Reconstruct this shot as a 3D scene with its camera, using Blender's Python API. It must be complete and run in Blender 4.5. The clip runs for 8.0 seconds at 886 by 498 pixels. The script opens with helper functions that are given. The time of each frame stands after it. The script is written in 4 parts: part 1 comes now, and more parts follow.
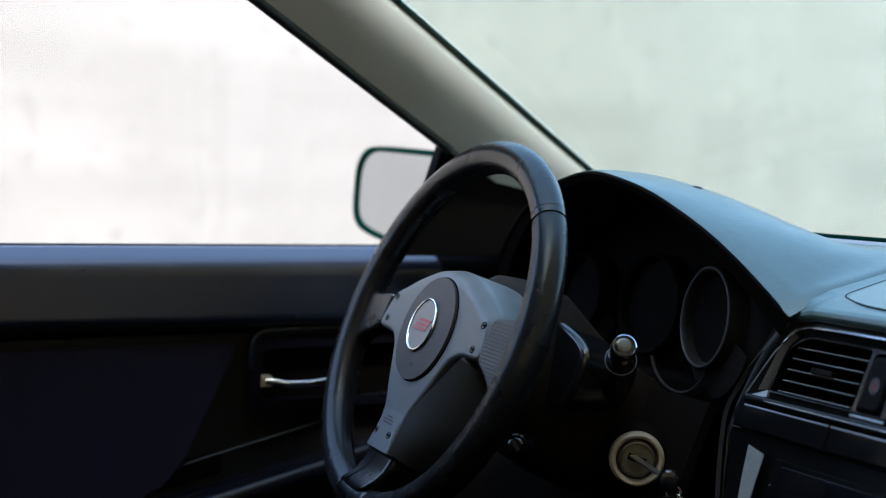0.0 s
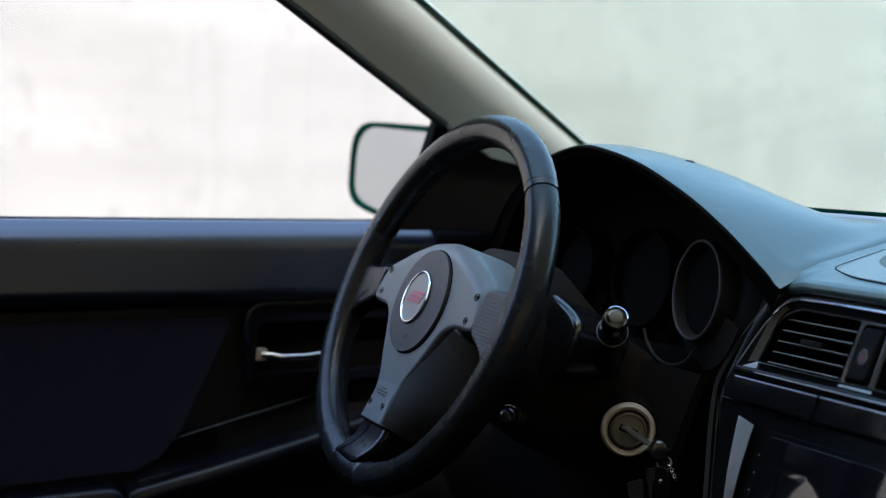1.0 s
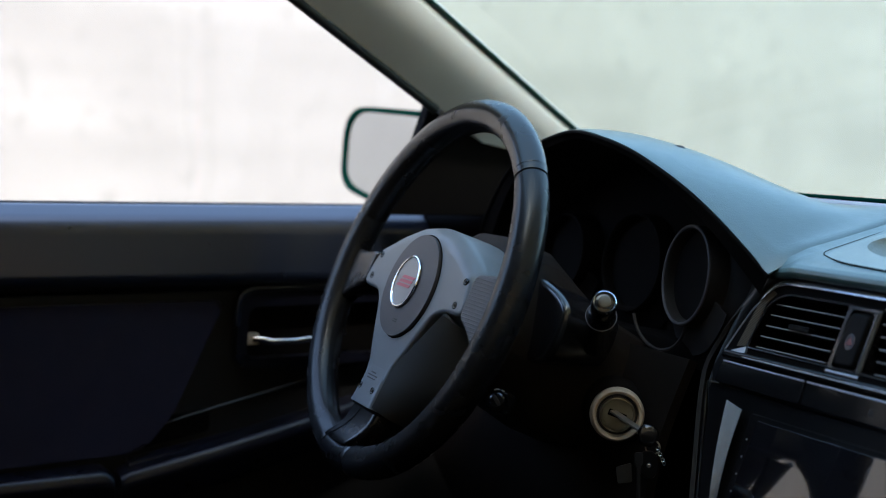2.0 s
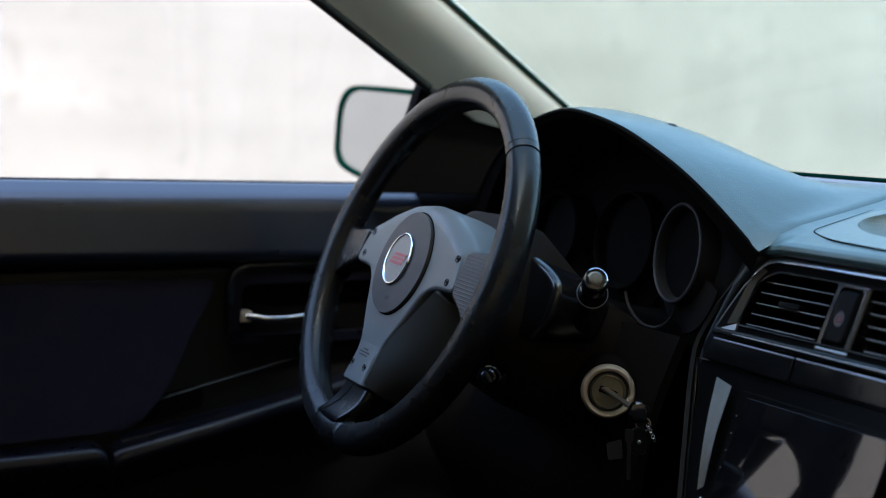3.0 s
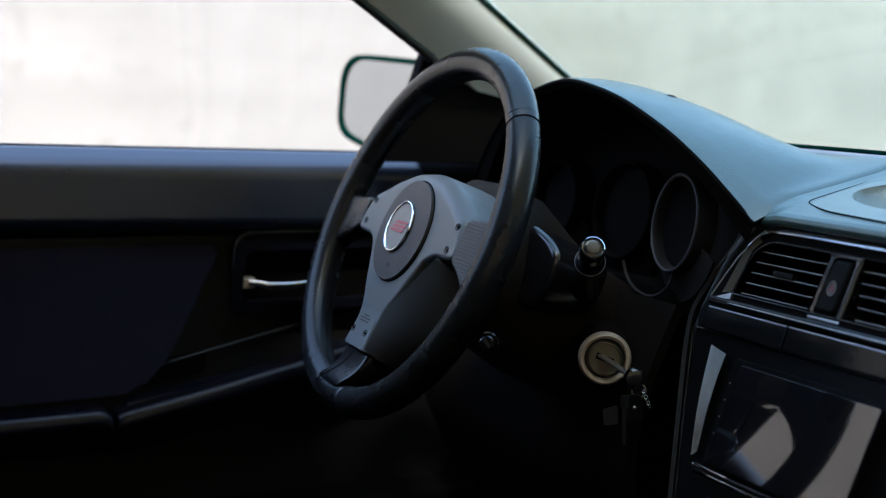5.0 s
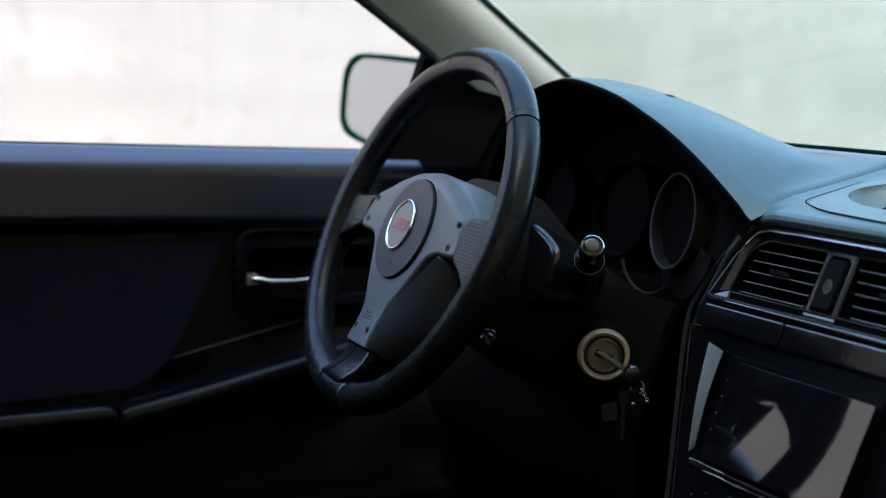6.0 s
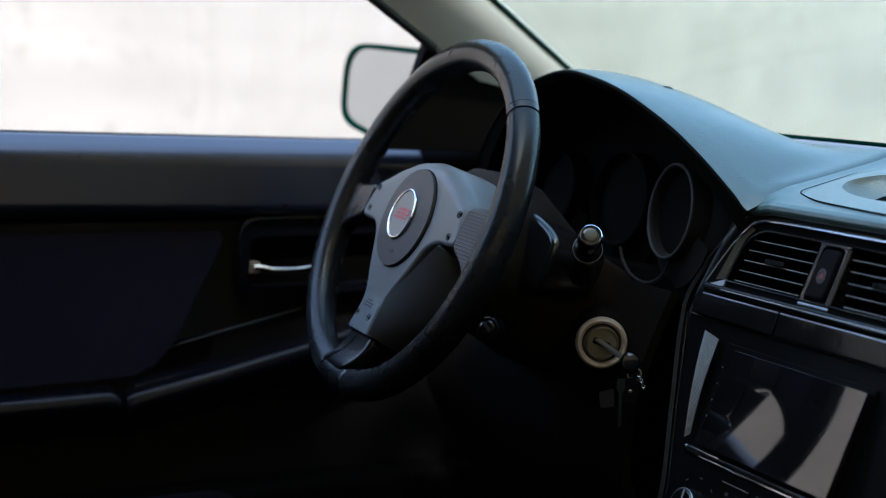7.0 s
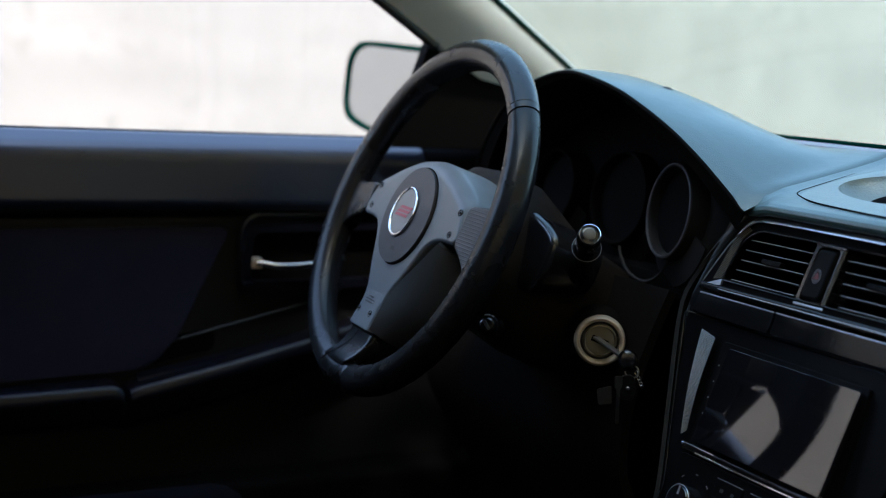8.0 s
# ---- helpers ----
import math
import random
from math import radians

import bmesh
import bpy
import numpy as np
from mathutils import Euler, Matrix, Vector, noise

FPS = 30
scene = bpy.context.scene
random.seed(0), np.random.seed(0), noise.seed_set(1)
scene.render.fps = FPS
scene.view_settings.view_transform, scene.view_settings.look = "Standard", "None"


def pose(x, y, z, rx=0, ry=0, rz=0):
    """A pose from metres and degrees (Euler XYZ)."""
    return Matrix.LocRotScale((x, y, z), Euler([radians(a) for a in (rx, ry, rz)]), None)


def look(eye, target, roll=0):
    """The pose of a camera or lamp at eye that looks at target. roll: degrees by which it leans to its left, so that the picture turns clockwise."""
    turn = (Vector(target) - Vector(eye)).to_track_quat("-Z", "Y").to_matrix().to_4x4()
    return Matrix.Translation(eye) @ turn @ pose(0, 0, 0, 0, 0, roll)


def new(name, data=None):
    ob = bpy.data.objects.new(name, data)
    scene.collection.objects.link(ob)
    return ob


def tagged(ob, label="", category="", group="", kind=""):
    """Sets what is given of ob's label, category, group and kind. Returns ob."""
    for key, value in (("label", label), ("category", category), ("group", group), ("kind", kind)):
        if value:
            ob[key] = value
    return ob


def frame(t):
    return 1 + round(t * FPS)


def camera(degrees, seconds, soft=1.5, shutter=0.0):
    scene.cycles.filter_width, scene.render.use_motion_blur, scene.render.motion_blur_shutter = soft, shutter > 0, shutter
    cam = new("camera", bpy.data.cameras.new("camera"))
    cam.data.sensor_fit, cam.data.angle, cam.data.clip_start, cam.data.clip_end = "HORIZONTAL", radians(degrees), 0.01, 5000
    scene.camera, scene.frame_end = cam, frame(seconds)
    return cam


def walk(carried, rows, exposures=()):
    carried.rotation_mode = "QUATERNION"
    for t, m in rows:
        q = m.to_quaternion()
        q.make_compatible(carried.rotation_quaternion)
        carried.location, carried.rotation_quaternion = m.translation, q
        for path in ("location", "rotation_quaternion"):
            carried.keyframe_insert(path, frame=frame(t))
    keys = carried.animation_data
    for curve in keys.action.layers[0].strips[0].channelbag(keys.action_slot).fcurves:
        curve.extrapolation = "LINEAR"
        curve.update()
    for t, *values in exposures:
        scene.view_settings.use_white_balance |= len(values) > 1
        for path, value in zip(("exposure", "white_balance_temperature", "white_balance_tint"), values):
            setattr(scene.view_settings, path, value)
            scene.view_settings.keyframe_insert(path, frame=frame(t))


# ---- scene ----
# ---- camera and walk ----
cam = camera(37.45, 8.0, soft=1.0)
cam.data.dof.use_dof = True
cam.data.dof.focus_distance = 1.19
cam.data.dof.aperture_fstop = 3.8
PATH = [
    (0.0, pose(0.7458, -0.5390, 0.1479, 86.441, -1.265, 63.723)),
    (0.5, pose(0.7501, -0.5392, 0.1449, 86.061, -1.334, 63.684)),
    (1.0, pose(0.7552, -0.5389, 0.1406, 85.622, -1.361, 63.640)),
    (1.5, pose(0.7583, -0.5354, 0.1412, 85.313, -1.417, 63.619)),
    (3.0, pose(0.7639, -0.5330, 0.1368, 84.173, -1.642, 63.303)),
    (3.5, pose(0.7680, -0.5330, 0.1371, 83.711, -1.749, 63.310)),
    (4.0, pose(0.7732, -0.5357, 0.1373, 83.351, -1.819, 63.403)),
    (4.5, pose(0.7768, -0.5366, 0.1352, 83.049, -1.965, 63.468)),
    (6.0, pose(0.7945, -0.5447, 0.1404, 82.682, -2.134, 63.585)),
    (6.5, pose(0.8023, -0.5502, 0.1412, 82.471, -2.242, 63.551)),
    (7.0, pose(0.8102, -0.5550, 0.1428, 82.196, -2.300, 63.535)),
    (7.5, pose(0.8153, -0.5581, 0.1467, 81.982, -2.476, 63.499)),
    (8.0, pose(0.8231, -0.5622, 0.1483, 81.936, -2.670, 63.599)),
]
walk(cam, PATH, exposures=[(0.0, 3.5, 6500, 5)])

# ---- world, sun ----
SUN_ELEVATION, SUN_AZIMUTH = radians(54), radians(125)
world = bpy.data.worlds.new("world")
scene.world = world
world.use_nodes = True
wn = world.node_tree.nodes
sky = wn.new("ShaderNodeTexSky")
sky.sky_type = "NISHITA"
sky.sun_disc = False
sky.dust_density = 1.0
sky.sun_elevation, sky.sun_rotation = SUN_ELEVATION, SUN_AZIMUTH
world.node_tree.links.new(sky.outputs[0], wn["Background"].inputs[0])
wn["Background"].inputs[1].default_value = 0.15
sun = new("sun", bpy.data.lights.new("sun", "SUN"))
sun.data.energy, sun.data.angle, sun.data.color = 1.4, radians(12), (1.0, 0.92, 0.82)
sun_from = Vector((math.sin(SUN_AZIMUTH) * math.cos(SUN_ELEVATION), math.cos(SUN_AZIMUTH) * math.cos(SUN_ELEVATION), math.sin(SUN_ELEVATION)))
sun.matrix_world = look(sun_from * 20, (0, 0, 0))


# ---- materials ----
def material(name, colour, rough=0.5, metal=0.0, grain=0.0, grain_scale=900.0, kind="noise", vary=0.15, vary_scale=9.0, rough_vary=0.08, spec=0.5, coat=0.0, sheen=0.0):
    """A surface with colour drift and worn gloss at hand size, and fine relief of a given kind."""
    m = bpy.data.materials.new(name)
    m.use_nodes = True
    n, l = m.node_tree.nodes, m.node_tree.links
    b = n["Principled BSDF"]
    co = n.new("ShaderNodeTexCoord")
    big = n.new("ShaderNodeTexNoise")
    big.inputs["Scale"].default_value, big.inputs["Detail"].default_value = vary_scale, 6
    l.new(co.outputs["Object"], big.inputs["Vector"])
    mix = n.new("ShaderNodeMix")
    mix.data_type = "RGBA"
    lo = [c * (1 - vary) for c in colour]
    hi = [min(1, c * (1 + vary)) for c in colour]
    mix.inputs["A"].default_value, mix.inputs["B"].default_value = (*lo, 1), (*hi, 1)
    l.new(big.outputs["Fac"], mix.inputs["Factor"])
    l.new(mix.outputs["Result"], b.inputs["Base Color"])
    wear = n.new("ShaderNodeTexNoise")
    wear.inputs["Scale"].default_value, wear.inputs["Detail"].default_value = vary_scale * 4.3, 8
    l.new(co.outputs["Object"], wear.inputs["Vector"])
    ra = n.new("ShaderNodeMapRange")
    ra.inputs["To Min"].default_value, ra.inputs["To Max"].default_value = max(0.02, rough - rough_vary), min(1, rough + rough_vary)
    l.new(wear.outputs["Fac"], ra.inputs["Value"])
    l.new(ra.outputs["Result"], b.inputs["Roughness"])
    b.inputs["Metallic"].default_value = metal
    b.inputs["Specular IOR Level"].default_value = spec
    b.inputs["Coat Weight"].default_value = coat
    b.inputs["Coat Roughness"].default_value = 0.06
    b.inputs["Sheen Weight"].default_value = sheen
    if grain:
        bump = n.new("ShaderNodeBump")
        bump.inputs["Strength"].default_value, bump.inputs["Distance"].default_value = grain, 0.0006
        if kind == "noise":
            tex = n.new("ShaderNodeTexNoise")
            tex.inputs["Scale"].default_value, tex.inputs["Detail"].default_value = grain_scale, 3
            l.new(co.outputs["Object"], tex.inputs["Vector"])
            l.new(tex.outputs["Fac"], bump.inputs["Height"])
        elif kind == "leather":
            tex = n.new("ShaderNodeTexVoronoi")
            tex.feature = "DISTANCE_TO_EDGE"
            tex.inputs["Scale"].default_value = grain_scale
            l.new(co.outputs["Object"], tex.inputs["Vector"])
            fold = n.new("ShaderNodeTexNoise")
            fold.inputs["Scale"].default_value, fold.inputs["Detail"].default_value = grain_scale / 6, 4
            l.new(co.outputs["Object"], fold.inputs["Vector"])
            add = n.new("ShaderNodeMath")
            add.operation = "ADD"
            l.new(tex.outputs["Distance"], add.inputs[0])
            l.new(fold.outputs["Fac"], add.inputs[1])
            l.new(add.outputs[0], bump.inputs["Height"])
        elif kind in ("dots", "ribs", "weave", "carbon"):
            sep = n.new("ShaderNodeSeparateXYZ")
            l.new(co.outputs["UV"], sep.inputs[0])
            waves = []
            for axis, mult in (("X", 1.0), ("Y", 1.0)):
                w = n.new("ShaderNodeMath")
                w.operation = "MULTIPLY"
                l.new(sep.outputs[axis], w.inputs[0])
                w.inputs[1].default_value = grain_scale * mult
                s = n.new("ShaderNodeMath")
                s.operation = "SINE"
                l.new(w.outputs[0], s.inputs[0])
                waves.append(s)
            out = n.new("ShaderNodeMath")
            out.operation = {"dots": "MULTIPLY", "ribs": "MAXIMUM", "weave": "ADD", "carbon": "MULTIPLY"}[kind]
            l.new(waves[1 if kind == "ribs" else 0].outputs[0], out.inputs[0])
            if kind != "ribs":
                l.new(waves[1].outputs[0], out.inputs[1])
            if kind == "dots":
                cut = n.new("ShaderNodeMath")
                cut.operation = "MAXIMUM"
                l.new(out.outputs[0], cut.inputs[0])
                cut.inputs[1].default_value = 0.25
                neg = n.new("ShaderNodeMath")
                neg.operation = "MULTIPLY"
                neg.inputs[1].default_value = -1
                l.new(cut.outputs[0], neg.inputs[0])
                hole = n.new("ShaderNodeMapRange")
                hole.inputs["From Min"].default_value, hole.inputs["From Max"].default_value = 0.25, 0.6
                hole.inputs["To Min"].default_value, hole.inputs["To Max"].default_value = spec, 0.0
                l.new(cut.outputs[0], hole.inputs["Value"])
                l.new(hole.outputs["Result"], b.inputs["Specular IOR Level"])
                out = neg
            l.new(out.outputs[0], bump.inputs["Height"])
        l.new(bump.outputs[0], b.inputs["Normal"])
    return m


def glass_pane(name, tint, gloss=0.04):
    m = bpy.data.materials.new(name)
    m.use_nodes = True
    n, l = m.node_tree.nodes, m.node_tree.links
    n.remove(n["Principled BSDF"])
    tr = n.new("ShaderNodeBsdfTransparent")
    tr.inputs[0].default_value = (*tint, 1)
    gl = n.new("ShaderNodeBsdfGlossy")
    gl.inputs["Roughness"].default_value = 0.01
    mx = n.new("ShaderNodeMixShader")
    mx.inputs[0].default_value = gloss
    l.new(tr.outputs[0], mx.inputs[1])
    l.new(gl.outputs[0], mx.inputs[2])
    l.new(mx.outputs[0], n["Material Output"].inputs[0])
    return m


def concrete(name, light, dark, scale):
    """Cast concrete: cloudy tone, pits and dark blots, faint pour lines."""
    m = bpy.data.materials.new(name)
    m.use_nodes = True
    n, l = m.node_tree.nodes, m.node_tree.links
    b = n["Principled BSDF"]
    co = n.new("ShaderNodeTexCoord")

    def noise_at(s, detail, stretch=(1, 1, 1)):
        mp = n.new("ShaderNodeMapping")
        mp.inputs["Scale"].default_value = stretch
        l.new(co.outputs["Object"], mp.inputs[0])
        t = n.new("ShaderNodeTexNoise")
        t.inputs["Scale"].default_value, t.inputs["Detail"].default_value = s, detail
        l.new(mp.outputs[0], t.inputs["Vector"])
        return t.outputs["Fac"]

    def ramp(fac, a, z):
        r = n.new("ShaderNodeMapRange")
        r.interpolation_type = "SMOOTHSTEP"
        r.inputs["From Min"].default_value, r.inputs["From Max"].default_value = a, z
        l.new(fac, r.inputs["Value"])
        return r.outputs["Result"]

    def blend(f, a, c):
        x = n.new("ShaderNodeMix")
        x.data_type = "RGBA"
        l.new(f, x.inputs["Factor"])
        for v, k in ((a, "A"), (c, "B")):
            if isinstance(v, tuple):
                x.inputs[k].default_value = (*v, 1)
            else:
                l.new(v, x.inputs[k])
        return x.outputs["Result"]

    cloud = ramp(noise_at(scale * 1.6, 6), 0.35, 0.65)
    lines = ramp(noise_at(scale, 3, (0.05, 0.15, 3.0)), 0.45, 0.75)
    blots = ramp(noise_at(scale * 15.0, 3), 0.56, 0.72)
    smear = ramp(noise_at(scale * 3.0, 4, (1, 1, 0.35)), 0.45, 0.70)
    c = blend(cloud, tuple(0.84 * p + 0.16 * q for p, q in zip(light, dark)), light)
    c = blend(lines, c, tuple(0.66 * p + 0.34 * q for p, q in zip(light, dark)))
    c = blend(smear, c, tuple(0.87 * p + 0.13 * q for p, q in zip(light, dark)))
    c = blend(blots, c, tuple(0.68 * p + 0.32 * q for p, q in zip(light, dark)))
    l.new(c, b.inputs["Base Color"])
    b.inputs["Roughness"].default_value = 0.9
    bump = n.new("ShaderNodeBump")
    bump.inputs["Strength"].default_value, bump.inputs["Distance"].default_value = 0.1, 0.004
    l.new(noise_at(scale * 12, 3), bump.inputs["Height"])
    l.new(bump.outputs[0], b.inputs["Normal"])
    return m


M_SOFT = material("grained dash skin", (0.039, 0.074, 0.067), 0.32, grain=0.38, grain_scale=430, kind="leather", spec=1.0)
M_DARK = material("matt black plastic", (0.008, 0.008, 0.009), 0.55, grain=0.25, grain_scale=900, spec=0.3)
# Near-black for black parts and for shade put into the colour.
M_DEEP = material("black plastic, also painted shade", (0.0035, 0.003, 0.003), 0.8, spec=0.04)
M_GLOSS = material("satin black trim", (0.007, 0.007, 0.008), 0.2, rough_vary=0.05, coat=0.3)
M_LEATHER = material("black rim leather", (0.0042, 0.0040, 0.0042), 0.27, grain=0.10, grain_scale=1400, rough_vary=0.02, spec=0.42)
M_PERF = material("perforated black leather", (0.0045, 0.0043, 0.0045), 0.27, grain=0.9, grain_scale=3400, kind="dots", rough_vary=0.02, spec=0.40)
M_RIB = material("ribbed grip rubber", (0.03, 0.03, 0.032), 0.5, grain=0.9, grain_scale=1900, kind="ribs")
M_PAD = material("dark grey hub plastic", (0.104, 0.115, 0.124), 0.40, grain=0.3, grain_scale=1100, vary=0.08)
# The hub plastic again, darkened to paint shade on its lower flank.
M_SKIRT = material("hub plastic darkened for shaded flank", (0.045, 0.048, 0.050), 0.45, grain=0.3, grain_scale=1100, vary=0.08)
M_KNEE = material("dull black knee plastic", (0.007, 0.0052, 0.0043), 0.8, grain=0.3, grain_scale=500, spec=0.05)
M_BEVEL = material("satin grey frame bevel", (0.37, 0.41, 0.46), 0.22, 0.8, vary=0.08)
M_FLAP = material("glossy black flap plastic", (0.005, 0.005, 0.0055), 0.14, rough_vary=0.05, spec=0.22)
M_GAUGE = material("grey gauge ring plastic", (0.042, 0.040, 0.044), 0.5, spec=0.3)
M_SCUTTLE = material("faded scuttle plastic", (0.30, 0.30, 0.34), 0.5, vary=0.1)
M_SLOT = material("dark teal demister grille", (0.008, 0.028, 0.034), 0.5, spec=0.3)
M_COLUMN = material("matt column plastic", (0.015, 0.012, 0.0105), 0.6, grain=0.3, grain_scale=700, spec=0.15)
M_LID = material("grey grained lid skin", (0.140, 0.182, 0.174), 0.34, grain=0.6, grain_scale=300, kind="leather", spec=0.8)
M_HORN = material("charcoal horn cover", (0.022, 0.020, 0.021), 0.5, grain=0.35, grain_scale=900, vary=0.1)
M_CHROME = material("chrome", (0.75, 0.76, 0.78), 0.14, 1.0, rough_vary=0.05, vary=0.03)
M_SILVER = material("worn silver plastic", (0.42, 0.43, 0.45), 0.32, 0.75, vary=0.08)
M_BADGE = material("brushed badge silver", (0.20, 0.205, 0.21), 0.38, 0.5, vary=0.08)
M_DULL = material("worn key steel", (0.30, 0.28, 0.25), 0.35, 0.85, vary=0.2, vary_scale=80)
M_RED = material("raspberry badge paint", (0.34, 0.06, 0.09), 0.4)
M_REDLENS = material("red switch mark", (0.10, 0.012, 0.012), 0.4)
M_SCREEN = material("black display glass", (0.004, 0.004, 0.005), 0.045, rough_vary=0.015, spec=1.0)
M_NAVY = material("navy door cloth", (0.009, 0.0085, 0.030), 0.85, grain=0.6, grain_scale=1500, sheen=0.02)
M_DOOR = material("charcoal door vinyl", (0.006, 0.009, 0.018), 0.28, grain=0.05, grain_scale=1100, rough_vary=0.015, spec=0.68)
M_ARM = material("dull black door vinyl", (0.0045, 0.005, 0.0095), 0.30, grain=0.10, grain_scale=900, spec=0.30)
M_PILLAR = material("grey beige pillar cover", (0.62, 0.60, 0.56), 0.7, grain=0.5, grain_scale=900, vary=0.08)
M_LINER = material("grey headliner cloth", (0.30, 0.285, 0.26), 0.9, grain=0.5, grain_scale=700)
M_RUBBER = material("black seal rubber", (0.012, 0.013, 0.013), 0.6)
M_FRIT = material("dark green glass edge", (0.0015, 0.024, 0.018), 0.7, spec=0.0)
M_MIRROR = material("tinted mirror silver", (0.58, 0.62, 0.67), 0.02, 1.0, rough_vary=0.01, vary=0.01)
M_BRASS = material("creamy lock ring plastic", (0.48, 0.385, 0.29), 0.34, vary=0.14, vary_scale=60)
M_PAINT = material("dark body paint", (0.02, 0.03, 0.07), 0.25, coat=0.8)
M_SEAT = material("dark blue seat cloth", (0.004, 0.0035, 0.005), 0.95, grain=0.6, grain_scale=1200, spec=0.05)
M_CARPET = material("black carpet", (0.020, 0.011, 0.009), 0.97, grain=1.0, grain_scale=600, spec=0.05)
M_MARK = material("pale print", (0.30, 0.31, 0.32), 0.5)
M_WALL = concrete("pale cast concrete", (0.30, 0.294, 0.288), (0.10, 0.10, 0.095), 0.9)
M_GROUND = concrete("worn asphalt ground", (0.085, 0.078, 0.07), (0.04, 0.038, 0.035), 0.7)
M_STRIP = material("silver woven strip", (0.36, 0.35, 0.34), 0.22, 0.8, grain=0.8, grain_scale=2200, kind="carbon", coat=0.3)
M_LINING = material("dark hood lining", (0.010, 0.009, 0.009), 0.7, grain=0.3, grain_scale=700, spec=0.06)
M_BUTTON = material("dull grey button", (0.13, 0.112, 0.088), 0.5, spec=0.3)
M_STACK = material("black console plastic", (0.004, 0.004, 0.0045), 0.34, grain=0.2, grain_scale=900, spec=0.05)
# Pale grey that paints highlights along edges of black parts.
M_EDGE = material("grey edge highlight", (0.22, 0.22, 0.23), 0.4)
M_WEAVE = material("bronze grey woven strip", (0.070, 0.052, 0.032), 0.33, 0.4, grain=0.9, grain_scale=2200, kind="carbon")
M_COLLAR = material("dark dash roll", (0.022, 0.026, 0.029), 0.42, grain=0.5, grain_scale=420, kind="leather", spec=0.5)
M_CHEEK = material("dark grey dash side", (0.028, 0.026, 0.026), 0.55, grain=0.4, grain_scale=500, kind="leather", spec=0.2)
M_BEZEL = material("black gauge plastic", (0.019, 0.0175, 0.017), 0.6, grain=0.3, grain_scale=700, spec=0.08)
M_EAR = material("polished black switch plastic", (0.006, 0.006, 0.0065), 0.24, rough_vary=0.05, spec=0.9)
M_OLIVE = material("worn olive metal", (0.24, 0.22, 0.16), 0.38, 0.7, vary=0.2, vary_scale=80)
# Brown picked for the warm reflections that the added walls give.
M_UNSEEN_WALL = concrete("brown of the added unseen walls", (0.44, 0.245, 0.092), (0.23, 0.135, 0.056), 0.8)
M_SHOULDER = material("grey column shoulder plastic", (0.115, 0.098, 0.102), 0.5, grain=0.3, grain_scale=900)
M_LENS = material("smoked red lens", (0.022, 0.016, 0.022), 0.2, coat=0.4)
M_WINDSCREEN = glass_pane("green windscreen glass", (0.73, 0.782, 0.757), 0.02)
M_SIDEGLASS = glass_pane("clear side glass", (0.95, 0.94, 0.95))
M_PRIVACY = glass_pane("dark rear glass", (0.10, 0.11, 0.11))


# ---- mesh helpers ----
def thing(name, at, label, category, group="", kind=""):
    ob = new(name)
    ob.empty_display_size = 0.05
    ob.matrix_world = Matrix.Translation(at)
    return tagged(ob, label, category, group, kind)


def origin_of(ob):
    p = Vector((0, 0, 0))
    while ob:
        p += ob.location
        ob = ob.parent
    return p


def part(name, bm, mat, parent=None, label="", frame_of=None, sharp=38):
    """Links a bmesh, given in the frame frame_of, as one mesh with its origin at its middle."""
    if frame_of is not None:
        bm.transform(frame_of)
    bmesh.ops.recalc_face_normals(bm, faces=bm.faces[:])
    lo = Vector([min(v.co[i] for v in bm.verts) for i in range(3)])
    hi = Vector([max(v.co[i] for v in bm.verts) for i in range(3)])
    mid = (lo + hi) / 2
    bmesh.ops.translate(bm, verts=bm.verts[:], vec=-mid)
    me = bpy.data.meshes.new(name)
    bm.to_mesh(me)
    bm.free()
    me.materials.append(mat)
    me.shade_smooth()
    me.set_sharp_from_angle(angle=radians(sharp))
    ob = new(name, me)
    ob.modifiers.new("even_shading", "WEIGHTED_NORMAL").keep_sharp = True
    if parent:
        ob.parent = parent
        ob.location = mid - origin_of(parent)
    else:
        ob.location = mid
    if label:
        tagged(ob, label)
    return ob


def box(x0, x1, y0, y1, z0, z1, bevel=0.0, seg=2):
    bm = bmesh.new()
    bmesh.ops.create_cube(bm, size=1)
    for v in bm.verts:
        v.co = Vector(((x0 + x1) / 2 + v.co.x * (x1 - x0), (y0 + y1) / 2 + v.co.y * (y1 - y0), (z0 + z1) / 2 + v.co.z * (z1 - z0)))
    if bevel:
        bmesh.ops.bevel(bm, geom=bm.edges[:], offset=bevel, segments=seg, profile=0.5, affect="EDGES")
    return bm


